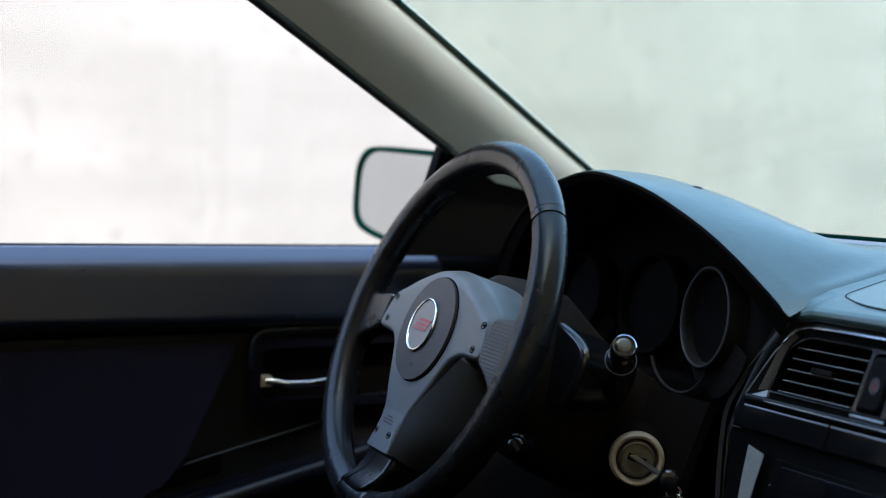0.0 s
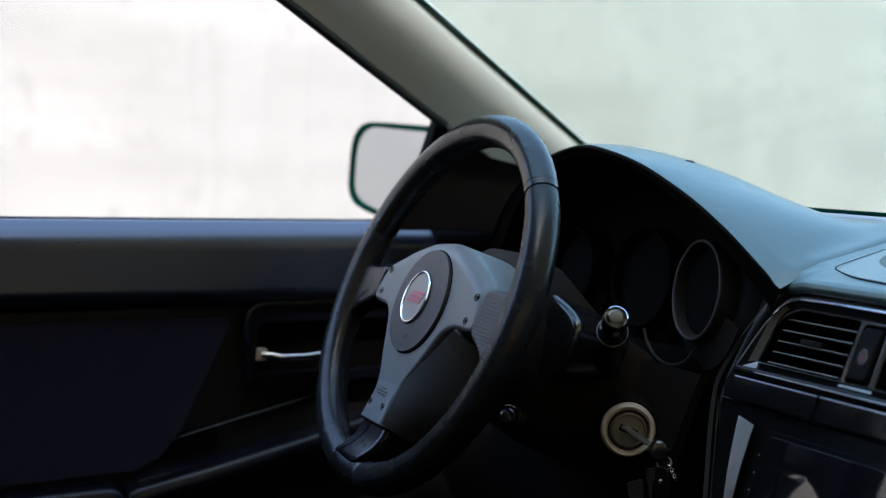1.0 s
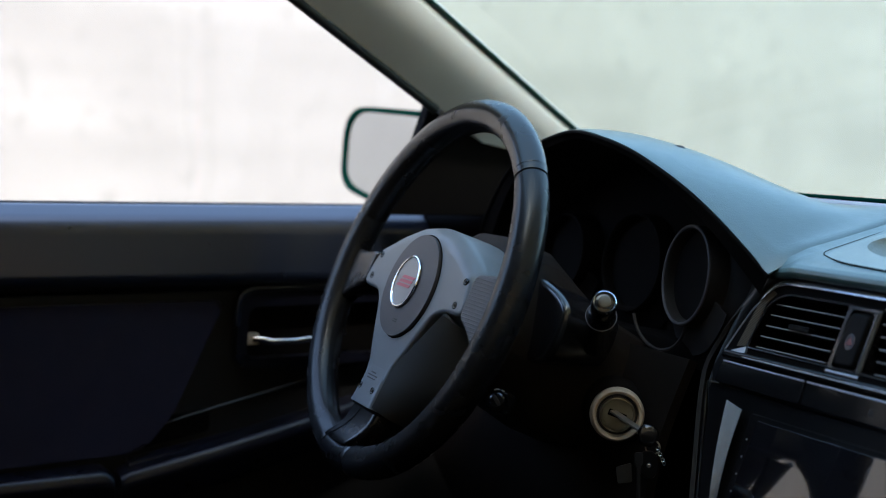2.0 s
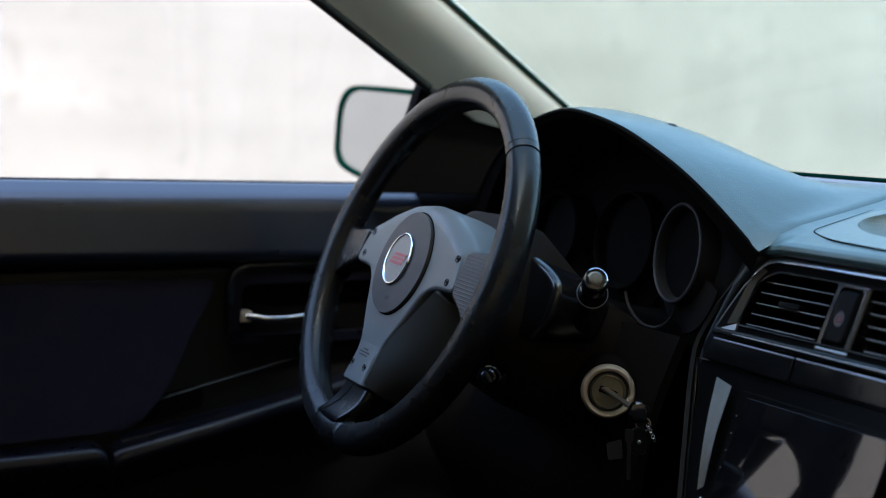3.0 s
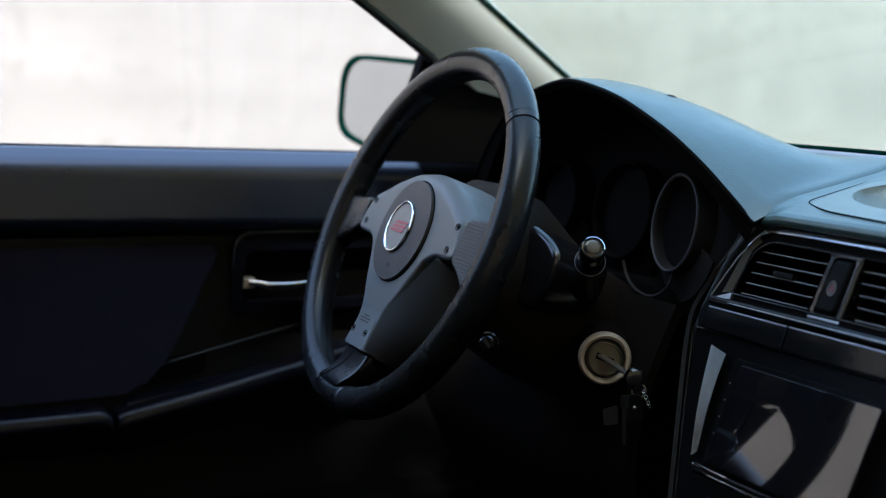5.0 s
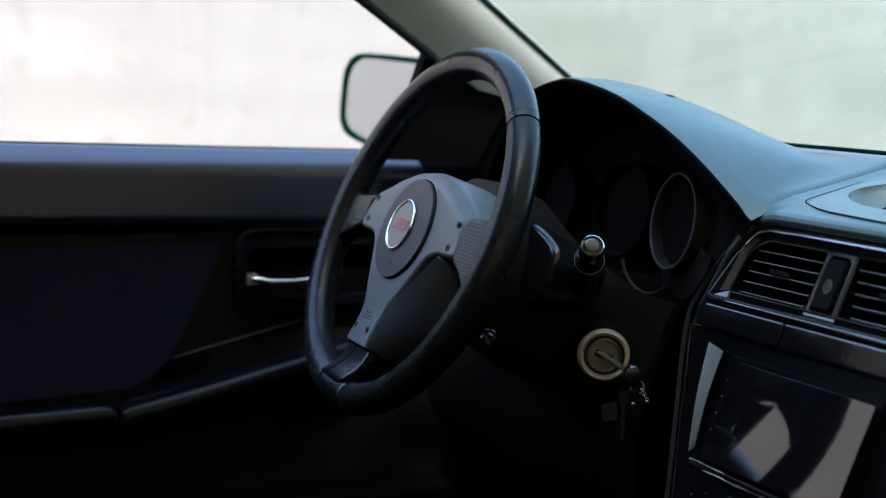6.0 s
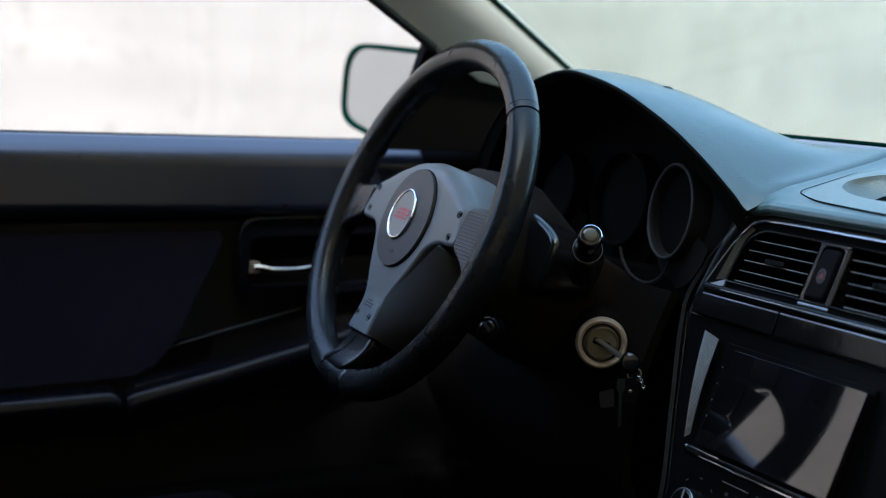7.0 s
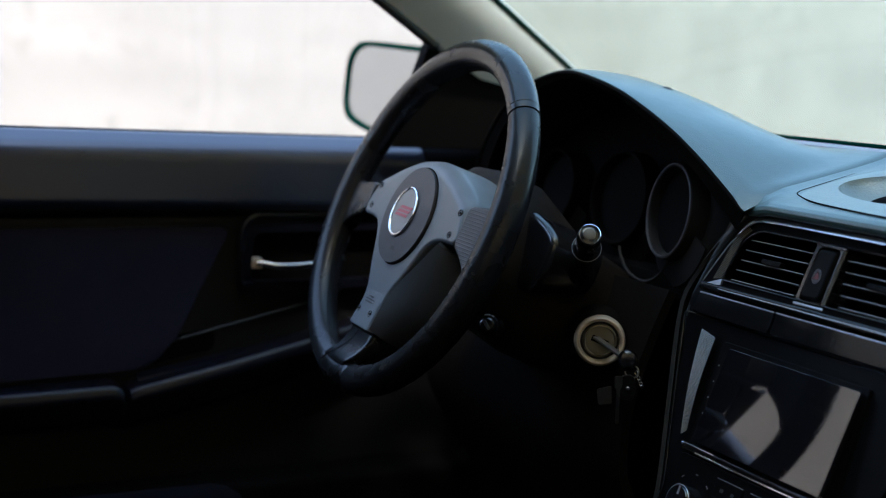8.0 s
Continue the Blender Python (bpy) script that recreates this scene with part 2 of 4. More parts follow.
def prism(pts, z0, z1, bevel=0.0, seg=2, grow=0.0):
    """A plate with the outline pts (x, y), from z0 to z1, its rim at z1 rounded; grow widens the foot."""
    bm = bmesh.new()
    n = len(pts)
    cx, cy = sum(p[0] for p in pts) / n, sum(p[1] for p in pts) / n
    foot = []
    for x, y in pts:
        d = Vector((x - cx, y - cy))
        d = d.normalized() * grow if d.length else d
        foot.append(bm.verts.new((x + d.x, y + d.y, z0)))
    top = [bm.verts.new((x, y, z1)) for x, y in pts]
    bm.faces.new(top)
    bm.faces.new(foot[::-1])
    for i in range(n):
        bm.faces.new((foot[i], foot[(i + 1) % n], top[(i + 1) % n], top[i]))
    if bevel:
        rim = [e for e in bm.edges if e.verts[0] in top and e.verts[1] in top]
        bmesh.ops.bevel(bm, geom=rim, offset=bevel, segments=seg, profile=0.5, affect="EDGES")
    uv = bm.loops.layers.uv.new("uv")
    for f in bm.faces:
        for lp in f.loops:
            lp[uv].uv = (lp.vert.co.x, lp.vert.co.y)
    return bm


def rounded(pts, r, seg=5):
    """The closed outline pts with its corners rounded by r (a number, or one per corner)."""
    out = []
    n = len(pts)
    for i in range(n):
        p, a, b = Vector(pts[i]), Vector(pts[i - 1]), Vector(pts[(i + 1) % n])
        rr = r[i] if isinstance(r, (list, tuple)) else r
        da, db = (a - p), (b - p)
        k = min(rr, da.length * 0.48, db.length * 0.48)
        s, e = p + da.normalized() * k, p + db.normalized() * k
        for j in range(seg + 1):
            t = j / seg
            q = s * (1 - t) ** 2 + p * 2 * t * (1 - t) + e * t * t
            out.append((q.x, q.y))
    return out


def ring_plate(outer, inner, z0, z1):
    """A frame between two outlines with as many points each."""
    bm = bmesh.new()
    n = len(outer)
    v = [[bm.verts.new((x, y, z)) for x, y in o] for o in (outer, inner) for z in (z0, z1)]
    for i in range(n):
        j = (i + 1) % n
        bm.faces.new((v[1][i], v[1][j], v[3][j], v[3][i]))
        bm.faces.new((v[0][i], v[2][i], v[2][j], v[0][j]))
        bm.faces.new((v[0][i], v[0][j], v[1][j], v[1][i]))
        bm.faces.new((v[2][i], v[3][i], v[3][j], v[2][j]))
    uv = bm.loops.layers.uv.new("uv")
    for f in bm.faces:
        for lp in f.loops:
            lp[uv].uv = (lp.vert.co.x, lp.vert.co.y)
    return bm


def circle(r, n=40, cx=0.0, cy=0.0, ry=None):
    return [(cx + r * math.cos(2 * math.pi * i / n), cy + (ry or r) * math.sin(2 * math.pi * i / n)) for i in range(n)]


def sweep(pts, radius, n=12, closed=False, flat=1.0, caps=True):
    """A round bar along pts; radius is a number or a function of 0..1; flat squeezes it."""
    bm = bmesh.new()
    uv = bm.loops.layers.uv.new("uv")
    pts = [Vector(p) for p in pts]
    m = len(pts)
    rings, lengths, run = [], [], 0.0
    side = None
    for i, p in enumerate(pts):
        a = pts[i - 1] if (i or closed) else p
        b = pts[(i + 1) % m] if (i < m - 1 or closed) else p
        t = (b - a).normalized()
        if side is None:
            side = t.orthogonal().normalized()
        side = (side - t * side.dot(t)).normalized()
        up = t.cross(side)
        r = radius(i / (m - 1)) if callable(radius) else radius
        rings.append([bm.verts.new(p + side * (r * math.cos(2 * math.pi * k / n)) + up * (r * flat * math.sin(2 * math.pi * k / n))) for k in range(n)])
        run += (p - pts[i - 1]).length if i else 0
        lengths.append(run)
    r0 = radius(0.5) if callable(radius) else radius
    for i in range(m if closed else m - 1):
        for k in range(n):
            j, q = (i + 1) % m, (k + 1) % n
            f = bm.faces.new((rings[i][k], rings[i][q], rings[j][q], rings[j][k]))
            us = (lengths[i], lengths[i], lengths[i] + (lengths[1] - lengths[0]), lengths[i] + (lengths[1] - lengths[0]))
            vs = (k, k + 1, k + 1, k)
            for lp, uu, vv in zip(f.loops, us, vs):
                lp[uv].uv = (uu, vv / n * 2 * math.pi * r0)
    if caps and not closed:
        bm.faces.new(rings[0][::-1])
        bm.faces.new(rings[-1])
    return bm


def lathe(profile, n=36):
    """A turned body about z from (radius, height) pairs."""
    bm = bmesh.new()
    rings = []
    for r, z in profile:
        if r < 1e-6:
            rings.append([bm.verts.new((0, 0, z))])
        else:
            rings.append([bm.verts.new((r * math.cos(2 * math.pi * k / n), r * math.sin(2 * math.pi * k / n), z)) for k in range(n)])
    for a, b in zip(rings, rings[1:]):
        for k in range(n):
            q = (k + 1) % n
            if len(a) == 1 and len(b) > 1:
                bm.faces.new((a[0], b[q], b[k]))
            elif len(b) == 1 and len(a) > 1:
                bm.faces.new((a[k], a[q], b[0]))
            elif len(a) > 1:
                bm.faces.new((a[k], a[q], b[q], b[k]))
    return bm


def sheet(fn, nu, nv, thickness=0.0, span=(1, 1)):
    """A surface fn(s, t) over the unit square (span metres wide), thickened downwards along its normals."""
    bm = bmesh.new()
    uv = bm.loops.layers.uv.new("uv")
    g = [[bm.verts.new(fn(i / nu, j / nv)) for j in range(nv + 1)] for i in range(nu + 1)]
    for i in range(nu):
        for j in range(nv):
            f = bm.faces.new((g[i][j], g[i + 1][j], g[i + 1][j + 1], g[i][j + 1]))
            for lp, q in zip(f.loops, ((i, j), (i + 1, j), (i + 1, j + 1), (i, j + 1))):
                lp[uv].uv = (q[0] / nu * span[0], q[1] / nv * span[1])
    if thickness:
        bmesh.ops.recalc_face_normals(bm, faces=bm.faces[:])
        bmesh.ops.solidify(bm, geom=bm.faces[:], thickness=thickness)
    return bm


def loft(rings, cap=True):
    """A body through closed rings with as many points each."""
    bm = bmesh.new()
    vs = [[bm.verts.new(p) for p in r] for r in rings]
    n = len(rings[0])
    for a, b in zip(vs, vs[1:]):
        for k in range(n):
            q = (k + 1) % n
            bm.faces.new((a[k], a[q], b[q], b[k]))
    if cap:
        bm.faces.new(vs[0][::-1])
        bm.faces.new(vs[-1])
    return bm


def smooth_curve(table):
    """A smooth function through (x, y) pairs, x rising."""
    xs, ys = [p[0] for p in table], [p[1] for p in table]
    ms = []
    for i in range(len(xs)):
        a, b = max(0, i - 1), min(len(xs) - 1, i + 1)
        ms.append((ys[b] - ys[a]) / (xs[b] - xs[a]))

    def f(x):
        x = min(max(x, xs[0]), xs[-1])
        i = 0
        while i < len(xs) - 2 and x > xs[i + 1]:
            i += 1
        h = xs[i + 1] - xs[i]
        t = (x - xs[i]) / h
        return ((1 + 2 * t) * (1 - t) ** 2 * ys[i] + t * (1 - t) ** 2 * h * ms[i] + t * t * (3 - 2 * t) * ys[i + 1] + t * t * (t - 1) * h * ms[i + 1])

    return f


def outline_ring(pts, inset, w):
    """The closed outline moved inwards by inset, at height w."""
    n = len(pts)
    area = sum(pts[i][0] * pts[(i + 1) % n][1] - pts[(i + 1) % n][0] * pts[i][1] for i in range(n))
    sign = 1 if area > 0 else -1
    out = []
    for i in range(n):
        t = Vector(pts[(i + 1) % n]) - Vector(pts[i - 1])
        t = t.normalized() if t.length > 1e-9 else Vector((1, 0))
        out.append((pts[i][0] - sign * t.y * inset, pts[i][1] + sign * t.x * inset, w))
    return out


def even(pts, step, passes=2):
    """The closed outline with points an even step apart, softened."""
    n = len(pts)
    runs = [0.0]
    for i in range(n):
        runs.append(runs[-1] + (Vector(pts[(i + 1) % n]) - Vector(pts[i])).length)
    m = max(8, int(runs[-1] / step))
    out, k = [], 0
    for j in range(m):
        d = runs[-1] * j / m
        while runs[k + 1] < d:
            k += 1
        f = (d - runs[k]) / max(1e-9, runs[k + 1] - runs[k])
        a, b = Vector(pts[k]), Vector(pts[(k + 1) % n])
        out.append(a.lerp(b, f))
    for _ in range(passes):
        out = [(out[i - 1] + out[i] * 2 + out[(i + 1) % m]) / 4 for i in range(m)]
    return [(p.x, p.y) for p in out]


def pillow(pts, w0, w1, r, grow=0.0, seg=5, step=0.003):
    """A plate from w0 to w1 with a rounded rim of radius r (a number, or a function of the place); grow widens its foot."""
    pts = even(pts, step)
    rings = [outline_ring(pts, -grow, w0)]
    rs = [r(*p) if callable(r) else r for p in pts]
    for _ in range(40 if callable(r) else 0):
        rs = [(rs[i - 1] + 2 * rs[i] + rs[(i + 1) % len(rs)]) / 4 for i in range(len(rs))]
    for j in range(seg + 1):
        a = math.pi / 2 * j / seg
        rings.append([outline_ring(pts, q * (1 - math.cos(a)), w1 - q + q * math.sin(a))[i] for i, q in enumerate(rs)])
    bm = loft(rings)
    uv = bm.loops.layers.uv.new("uv")
    for f in bm.faces:
        for lp in f.loops:
            lp[uv].uv = (lp.vert.co.x, lp.vert.co.y)
    return bm


def axes(at, x, y, z):
    """A frame at a place from three directions."""
    m = Matrix((x, y, z)).transposed().to_4x4()
    m.translation = Vector(at)
    return m


def facing(at, normal, up=(0, 0, 1)):
    """A frame whose z looks along normal and whose y points up."""
    z = Vector(normal).normalized()
    x = Vector(up).cross(z).normalized()
    return axes(at, x, z.cross(x), z)


# ---- ground and wall outside ----
GROUND_Z = -0.80
tagged(part("ground", sheet(lambda s, t: Vector((-60 + 160 * s, -80 + 160 * t, GROUND_Z)), 8, 8, 0.2), M_GROUND), "worn dark grey asphalt yard ground", "ground", kind="structure")
tagged(part("wall_outside", box(-4.4, -4.0, -30, 30, GROUND_Z, 2.05, 0.03), M_WALL), "pale cast concrete wall with dark blots and pour lines", "wall", kind="structure")

# Two unseen walls, added to block sky light and reflect brown into the cabin.
tagged(part("added_wall_near", box(3.0, 3.4, -9.4, 6, GROUND_Z, 7.0, 0.03), M_UNSEEN_WALL), "unseen brown wall added to block sky and warm reflections", "wall", kind="structure")
tagged(part("added_wall_behind", box(-3.0, 3.0, -9.4, -9.0, GROUND_Z, 7.0, 0.03), M_UNSEEN_WALL), "unseen brown wall added to block sky and warm reflections", "wall", kind="structure")

# ---- car body shell ----
PILLAR_IN = (Vector((-0.631, 0.337, 0.148)), Vector((-0.551, 0.033, 0.326)))
PILLAR_OUT = (Vector((-0.617, 0.134, 0.179)), Vector((-0.555, -0.108, 0.316)))
MIRRORED = Matrix.Diagonal((-1, 1, 1, 1))


def along(line, k):
    return line[0].lerp(line[1], k)


def bowed(line, k, bow=0.006):
    p = along(line, k)
    return p + Vector((0, 0, bow * (1 - (k * 2 - 1) ** 2) if 0 < k < 1 else 0))


shell = thing("car", (0, -0.6, GROUND_Z), "dark painted car cabin with grey roof lining", "car")
part("floor_pan", box(-0.70, 0.70, -1.7, 0.55, -0.66, -0.60, 0.01), M_CARPET, shell, "black carpeted floor")
for sx in (-1, 1):
    a, b = sorted((sx * 0.68, sx * 0.84))
    part("sill", box(a, b, -1.9, 0.7, GROUND_Z, -0.52, 0.03), M_PAINT, shell)
part("firewall", box(-0.70, 0.70, 0.50, 0.56, -0.60, 0.05, 0.01), M_CARPET, shell)
part("rear_bulkhead", box(-0.70, 0.70, -1.86, -1.80, -0.60, 0.10, 0.01), M_CARPET, shell)


def roof_at(s, t):
    x = (s * 2 - 1)
    y = -0.26 - 1.35 * t
    return Vector((x * 0.53, y, 0.49 + 0.05 * (1 - x * x) + 0.03 * math.sin(math.pi * t)))


part("roof", sheet(lambda s, t: roof_at(s, t) + Vector((0, 0, 0.03)), 14, 14, 0.02), M_PAINT, shell)
part("roof_lining", sheet(roof_at, 14, 14, 0.015), M_LINER, shell, "grey cloth roof lining")


def pillar_mesh():
    rings = []
    for k in (-0.35, 0.0, 0.5, 1.0, 1.5, 2.0):
        i, o = along(PILLAR_IN, k), along(PILLAR_OUT, k)
        if k >= 2:
            o = Vector((o.x, o.y + 0.04, o.z))
        out = i.lerp(o, 0.5) + Vector((-0.07, 0.05, 0.02))
        swell = []
        for j in range(1, 12):
            u = j / 12
            k2 = math.sin(math.pi * u ** 1.35) ** 0.85
            swell.append(o.lerp(i, u) + Vector((0.0115, -0.004, 0.0)) * k2)
        rings.append([o + Vector((-0.03, 0.0, 0)), o, *swell, i, i + Vector((-0.025, 0.02, 0.01)), out])
    bm = loft(rings)
    return bm


for side in (0, 1):
    turn_over = MIRRORED if side else None
    part("windscreen_pillar", pillar_mesh(), M_PILLAR, shell, "grey beige plastic pillar cover", turn_over)
    part("door_seal", sweep([along(PILLAR_OUT, k) + Vector((-0.003, -0.003, -0.002)) for k in (-0.06, 0.4, 0.8, 1.2, 1.6, 2.1)], 0.0060, 10), M_RUBBER, shell, "black rubber door seal", turn_over)
    part("glass_edge", sweep([along(PILLAR_IN, k) + Vector((-0.002, 0.006, 0.003)) for k in (-0.3, 0.3, 0.8, 1.3, 1.95)], 0.0036, 8), M_FRIT, shell, "dark green windscreen edge band", turn_over)
    sx = 1 if side else -1
    rail = [(sx * 0.475, -0.40, 0.485), (sx * 0.50, -0.62, 0.50), (sx * 0.51, -0.9, 0.505), (sx * 0.51, -1.25, 0.49), (sx * 0.50, -1.6, 0.45)]
    part("roof_rail", sweep(rail, 0.045, 12), M_LINER, shell)
    part("centre_pillar", loft([[(sx * (0.70 - 0.19 * max(0, z - 0.05) / 0.45 + dx), -0.99 + dy - 0.05 * z, z) for dx, dy in ((0, -0.08), (0.05, -0.08), (0.05, 0.08), (0, 0.08), (-0.025, 0.04), (-0.025, -0.04))] for z in (-0.55, 0.05, 0.28, 0.5)]), M_PILLAR, shell, "grey centre pillar cover")
    part("rear_side_panel", box(*sorted((sx * 0.68, sx * 0.80)), -1.85, -1.07, -0.54, 0.05, 0.02), M_DOOR, shell)
    part("rear_pillar", loft([[(sx * (0.68 - 0.16 * k + dx), -1.60 + 0.10 * k + dy, 0.04 + 0.44 * k) for dx, dy in ((0, -0.14), (0.06, -0.14), (0.06, 0.10), (0, 0.10))] for k in (0, 0.5, 1)]), M_PILLAR, shell)
part("parcel_shelf", box(-0.66, 0.66, -1.84, -1.30, 0.02, 0.06, 0.01), M_CARPET, shell)
part("rear_window", sheet(lambda s, t: Vector(((2 * s - 1) * (0.62 - 0.14 * t), -1.84 + 0.26 * t, 0.08 + 0.40 * t)), 8, 6, 0.004), M_PRIVACY, shell, "dark rear window glass")
part("rear_side_glass", sheet(lambda s, t: Vector((0.70 - 0.19 * t, -1.70 + (0.70 + 0.05 * t) * s, 0.05 + 0.42 * t)), 6, 6, 0.004), M_PRIVACY, shell, "dark rear side glass")
part("windscreen_header", box(-0.50, 0.50, -0.34, -0.25, 0.475, 0.53, 0.015), M_LINER, shell)
part("cowl", box(-0.64, 0.64, 0.398, 0.50, 0.045, 0.0832, 0.004), M_SCUTTLE, shell, "faded grey plastic scuttle below the windscreen")

part("glass_foot", sweep([(x, 0.411, 0.0868) for x in (-0.64, -0.3, 0.0, 0.3, 0.64)], 0.0022, 8), M_FRIT, shell, "dark green windscreen edge band")


def windscreen_at(s, t):
    left = along(PILLAR_IN, -0.45 + 2.4 * t)
    right = Vector((-left.x, left.y, left.z))
    p = left.lerp(right, s)
    return p + Vector((0, 0.09 * (1 - (2 * s - 1) ** 2) * (1 - 0.5 * t), 0.012 * (1 - (2 * s - 1) ** 2)))


ws = part("windscreen", sheet(windscreen_at, 20, 10, 0.004), M_WINDSCREEN, shell, "pale green tinted windscreen glass")
ws.visible_shadow = False

# ---- dashboard ----
LEAN = radians(18.4)
PANEL = axes((0, 0.184, -0.09), Vector((1, 0, 0)), Vector((0, math.sin(LEAN), math.cos(LEAN))), Vector((0, -math.cos(LEAN), math.sin(LEAN))))
dash = thing("dashboard", (0, 0.3, -0.35), "black grained soft dashboard with an arched instrument hood", "dashboard")
HOOD_X = -0.355
hood_z = smooth_curve([(-0.047, 0.141), (0, 0.147), (0.047, 0.141), (0.091, 0.130), (0.131, 0.114), (0.167, 0.096), (0.201, 0.074), (0.233, 0.049), (0.256, 0.029)])
HOOD_HALF = 0.256


def hood_edge(x):
    d = abs(x - HOOD_X)
    return Vector((x, 0.17 + 0.035 * (d / 0.26) ** 2, hood_z(d)))


def dip(x, y):
    """How far the front corner of the dash top sinks beside the hood, 0..1."""
    c = min(1, max(0, (-0.074 - x) / 0.030))
    return c * c * (3 - 2 * c) * min(1, max(0, (0.25 - y) / 0.035))


def top_plane(x, y):
    return 0.0505 + (y - 0.26) * 0.2215 - 0.004 * dip(x, y)


def dome(x, y):
    """The skin of the hood over the flat dash top, running into it with a soft hollow."""
    d = abs(x - HOOD_X)
    foot = 0.17 + 0.035 * (d / 0.26) ** 2
    z = hood_z(d) if d < HOOD_HALF else 0.029 - 0.90 * (d - HOOD_HALF)
    t = min(1, max(0, (y - foot) / (0.378 - foot)))
    z += (0.0762 - 0.010 * (1 - (d / 0.26) ** 2) - z) * t ** 2.6
    h = z - top_plane(x, y)
    soft = 0.012 * min(1, t / 0.12)
    return top_plane(x, y) + (h if not soft else 0.5 * (h + math.sqrt(h * h + soft * soft)))


def hood_at(s, t):
    x = HOOD_X - HOOD_HALF + 2 * HOOD_HALF * s
    p = hood_edge(x)
    y = p.y + (0.378 - p.y) * t
    return Vector((x, y, dome(x, y) - 0.001 * (1 - min(1, t / 0.06)) ** 2 - 0.005 * max(0, (abs(x - HOOD_X) - 0.246) / 0.010) ** 2))


part("instrument_hood", sheet(hood_at, 96, 40, -0.0025), M_SOFT, dash, "arched black grained instrument hood")
top_profile = [(0.236, 0.0300), (0.224, 0.0278), (0.2135, 0.0284), (0.2100, 0.0308), (0.2090, 0.0340), (0.2105, 0.0375), (0.2150, 0.0402), (0.225, 0.0428), (0.24, 0.0461), (0.26, 0.0505), (0.33, 0.066), (0.375, 0.0755), (0.385, 0.0745), (0.39, 0.060)]


def dash_top_at(s, t):
    x = -0.124 + 0.785 * s
    k = t * (len(top_profile) - 1)
    i = min(int(k), len(top_profile) - 2)
    f = k - i
    y = top_profile[i][0] * (1 - f) + top_profile[i + 1][0] * f
    z = top_profile[i][1] * (1 - f) + top_profile[i + 1][1] * f
    c = dip(x, y)
    rise = 0.0
    if x < 0.05 and 0.2135 < y < 0.378:
        rise = max(0, dome(x, y) - top_plane(x, y)) * min(1, (y - 0.2135) / 0.008) + (0.0006 if x < -0.0975 else 0)
    return Vector((x, y + 0.02 * max(0, x - 0.1) + 0.004 * c, z - 0.004 * c + rise))


bm = sheet(dash_top_at, 150, 60)
hole = [f for f in bm.faces if ((f.calc_center_median().x - 0.012) / 0.090) ** 2 + ((f.calc_center_median().y - 0.298) / 0.055) ** 2 < 1 and f.calc_center_median().z > 0.03]
bmesh.ops.delete(bm, geom=hole, context="FACES")
bmesh.ops.recalc_face_normals(bm, faces=bm.faces[:])
bmesh.ops.solidify(bm, geom=bm.faces[:], thickness=0.002)
part("dash_top", bm, M_SOFT, dash, "black grained dashboard top")


def hood_lining_at(s, t):
    x = HOOD_X - HOOD_HALF + 2 * HOOD_HALF * s
    p = hood_edge(x) + Vector((0, 0.0015, -0.0042))
    q = Vector((HOOD_X + (x - HOOD_X) * 0.80, 0.262, 0.02 + (p.z - 0.02) * 0.80))
    return p.lerp(q, t)


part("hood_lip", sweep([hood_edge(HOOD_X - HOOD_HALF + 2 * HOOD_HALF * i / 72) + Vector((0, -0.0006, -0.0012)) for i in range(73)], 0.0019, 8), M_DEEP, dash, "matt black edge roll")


def brow_at(s, t):
    """The black front face of the hood's lip, widest beside the vents."""
    x = HOOD_X - HOOD_HALF + 2 * HOOD_HALF * s
    a, b = hood_edge(max(HOOD_X - HOOD_HALF, x - 0.004)), hood_edge(min(HOOD_X + HOOD_HALF, x + 0.004))
    down = Vector((b.z - a.z, 0, a.x - b.x)).normalized()
    d = abs(x - HOOD_X) / HOOD_HALF
    return hood_edge(x) + Vector((0, 0.001 + 0.004 * t, -0.0015)) + down * (0.005 + 0.016 * d * d) * t


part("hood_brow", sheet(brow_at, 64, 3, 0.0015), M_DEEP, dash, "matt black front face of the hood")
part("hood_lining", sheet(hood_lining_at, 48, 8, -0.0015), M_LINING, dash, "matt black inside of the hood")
part("lower_panel", sheet(lambda s, t: Vector((-0.62 + 0.43 * s, 0.205 - 0.045 * math.sin(math.pi * min(1, t * 1.2)) + 0.10 * max(0, t - 0.5), -0.062 - 0.36 * t)), 16, 16, 0.01), M_KNEE, dash, "matt black knee panel")
cheek = smooth_curve([(0, -0.104), (0.02, -0.122), (0.045, -0.142), (0.07, -0.156), (0.10, -0.164), (0.192, -0.1355), (0.262, -0.112), (0.30, -0.105)])


def cheek_at(s, t):
    """The side of the dash between the centre stack and the instruments."""
    drop = 0.30 * s
    front = PANEL @ Vector((cheek(drop), 0.128 - drop, -0.002))
    back = Vector((-0.185 - 0.02 * s, 0.255 - 0.02 * s, front.z - 0.012))
    p = front.lerp(back, t)
    return p + Vector((0.003, -0.006, 0.0)) * math.sin(math.pi * min(1, t * 2.2)) * (1 if t < 0.45 else 0)


part("dash_collar", sweep([PANEL @ Vector(p) for p in ((0.06, 0.1285, -0.012), (-0.088, 0.1285, -0.012), (-0.106, 0.1245, -0.005), (-0.122, 0.112, -0.002), (-0.137, 0.091, -0.003), (-0.150, 0.064, -0.006), (-0.158, 0.039, -0.006), (-0.160, 0.020, -0.007), (-0.155, 0.004, -0.008), (-0.149, -0.012, -0.010))], lambda t: 0.0066 - 0.0046 * min(1, max(0, (t - 0.35) * 3)), 12), M_COLLAR, dash, "soft rolled edge round the vents")
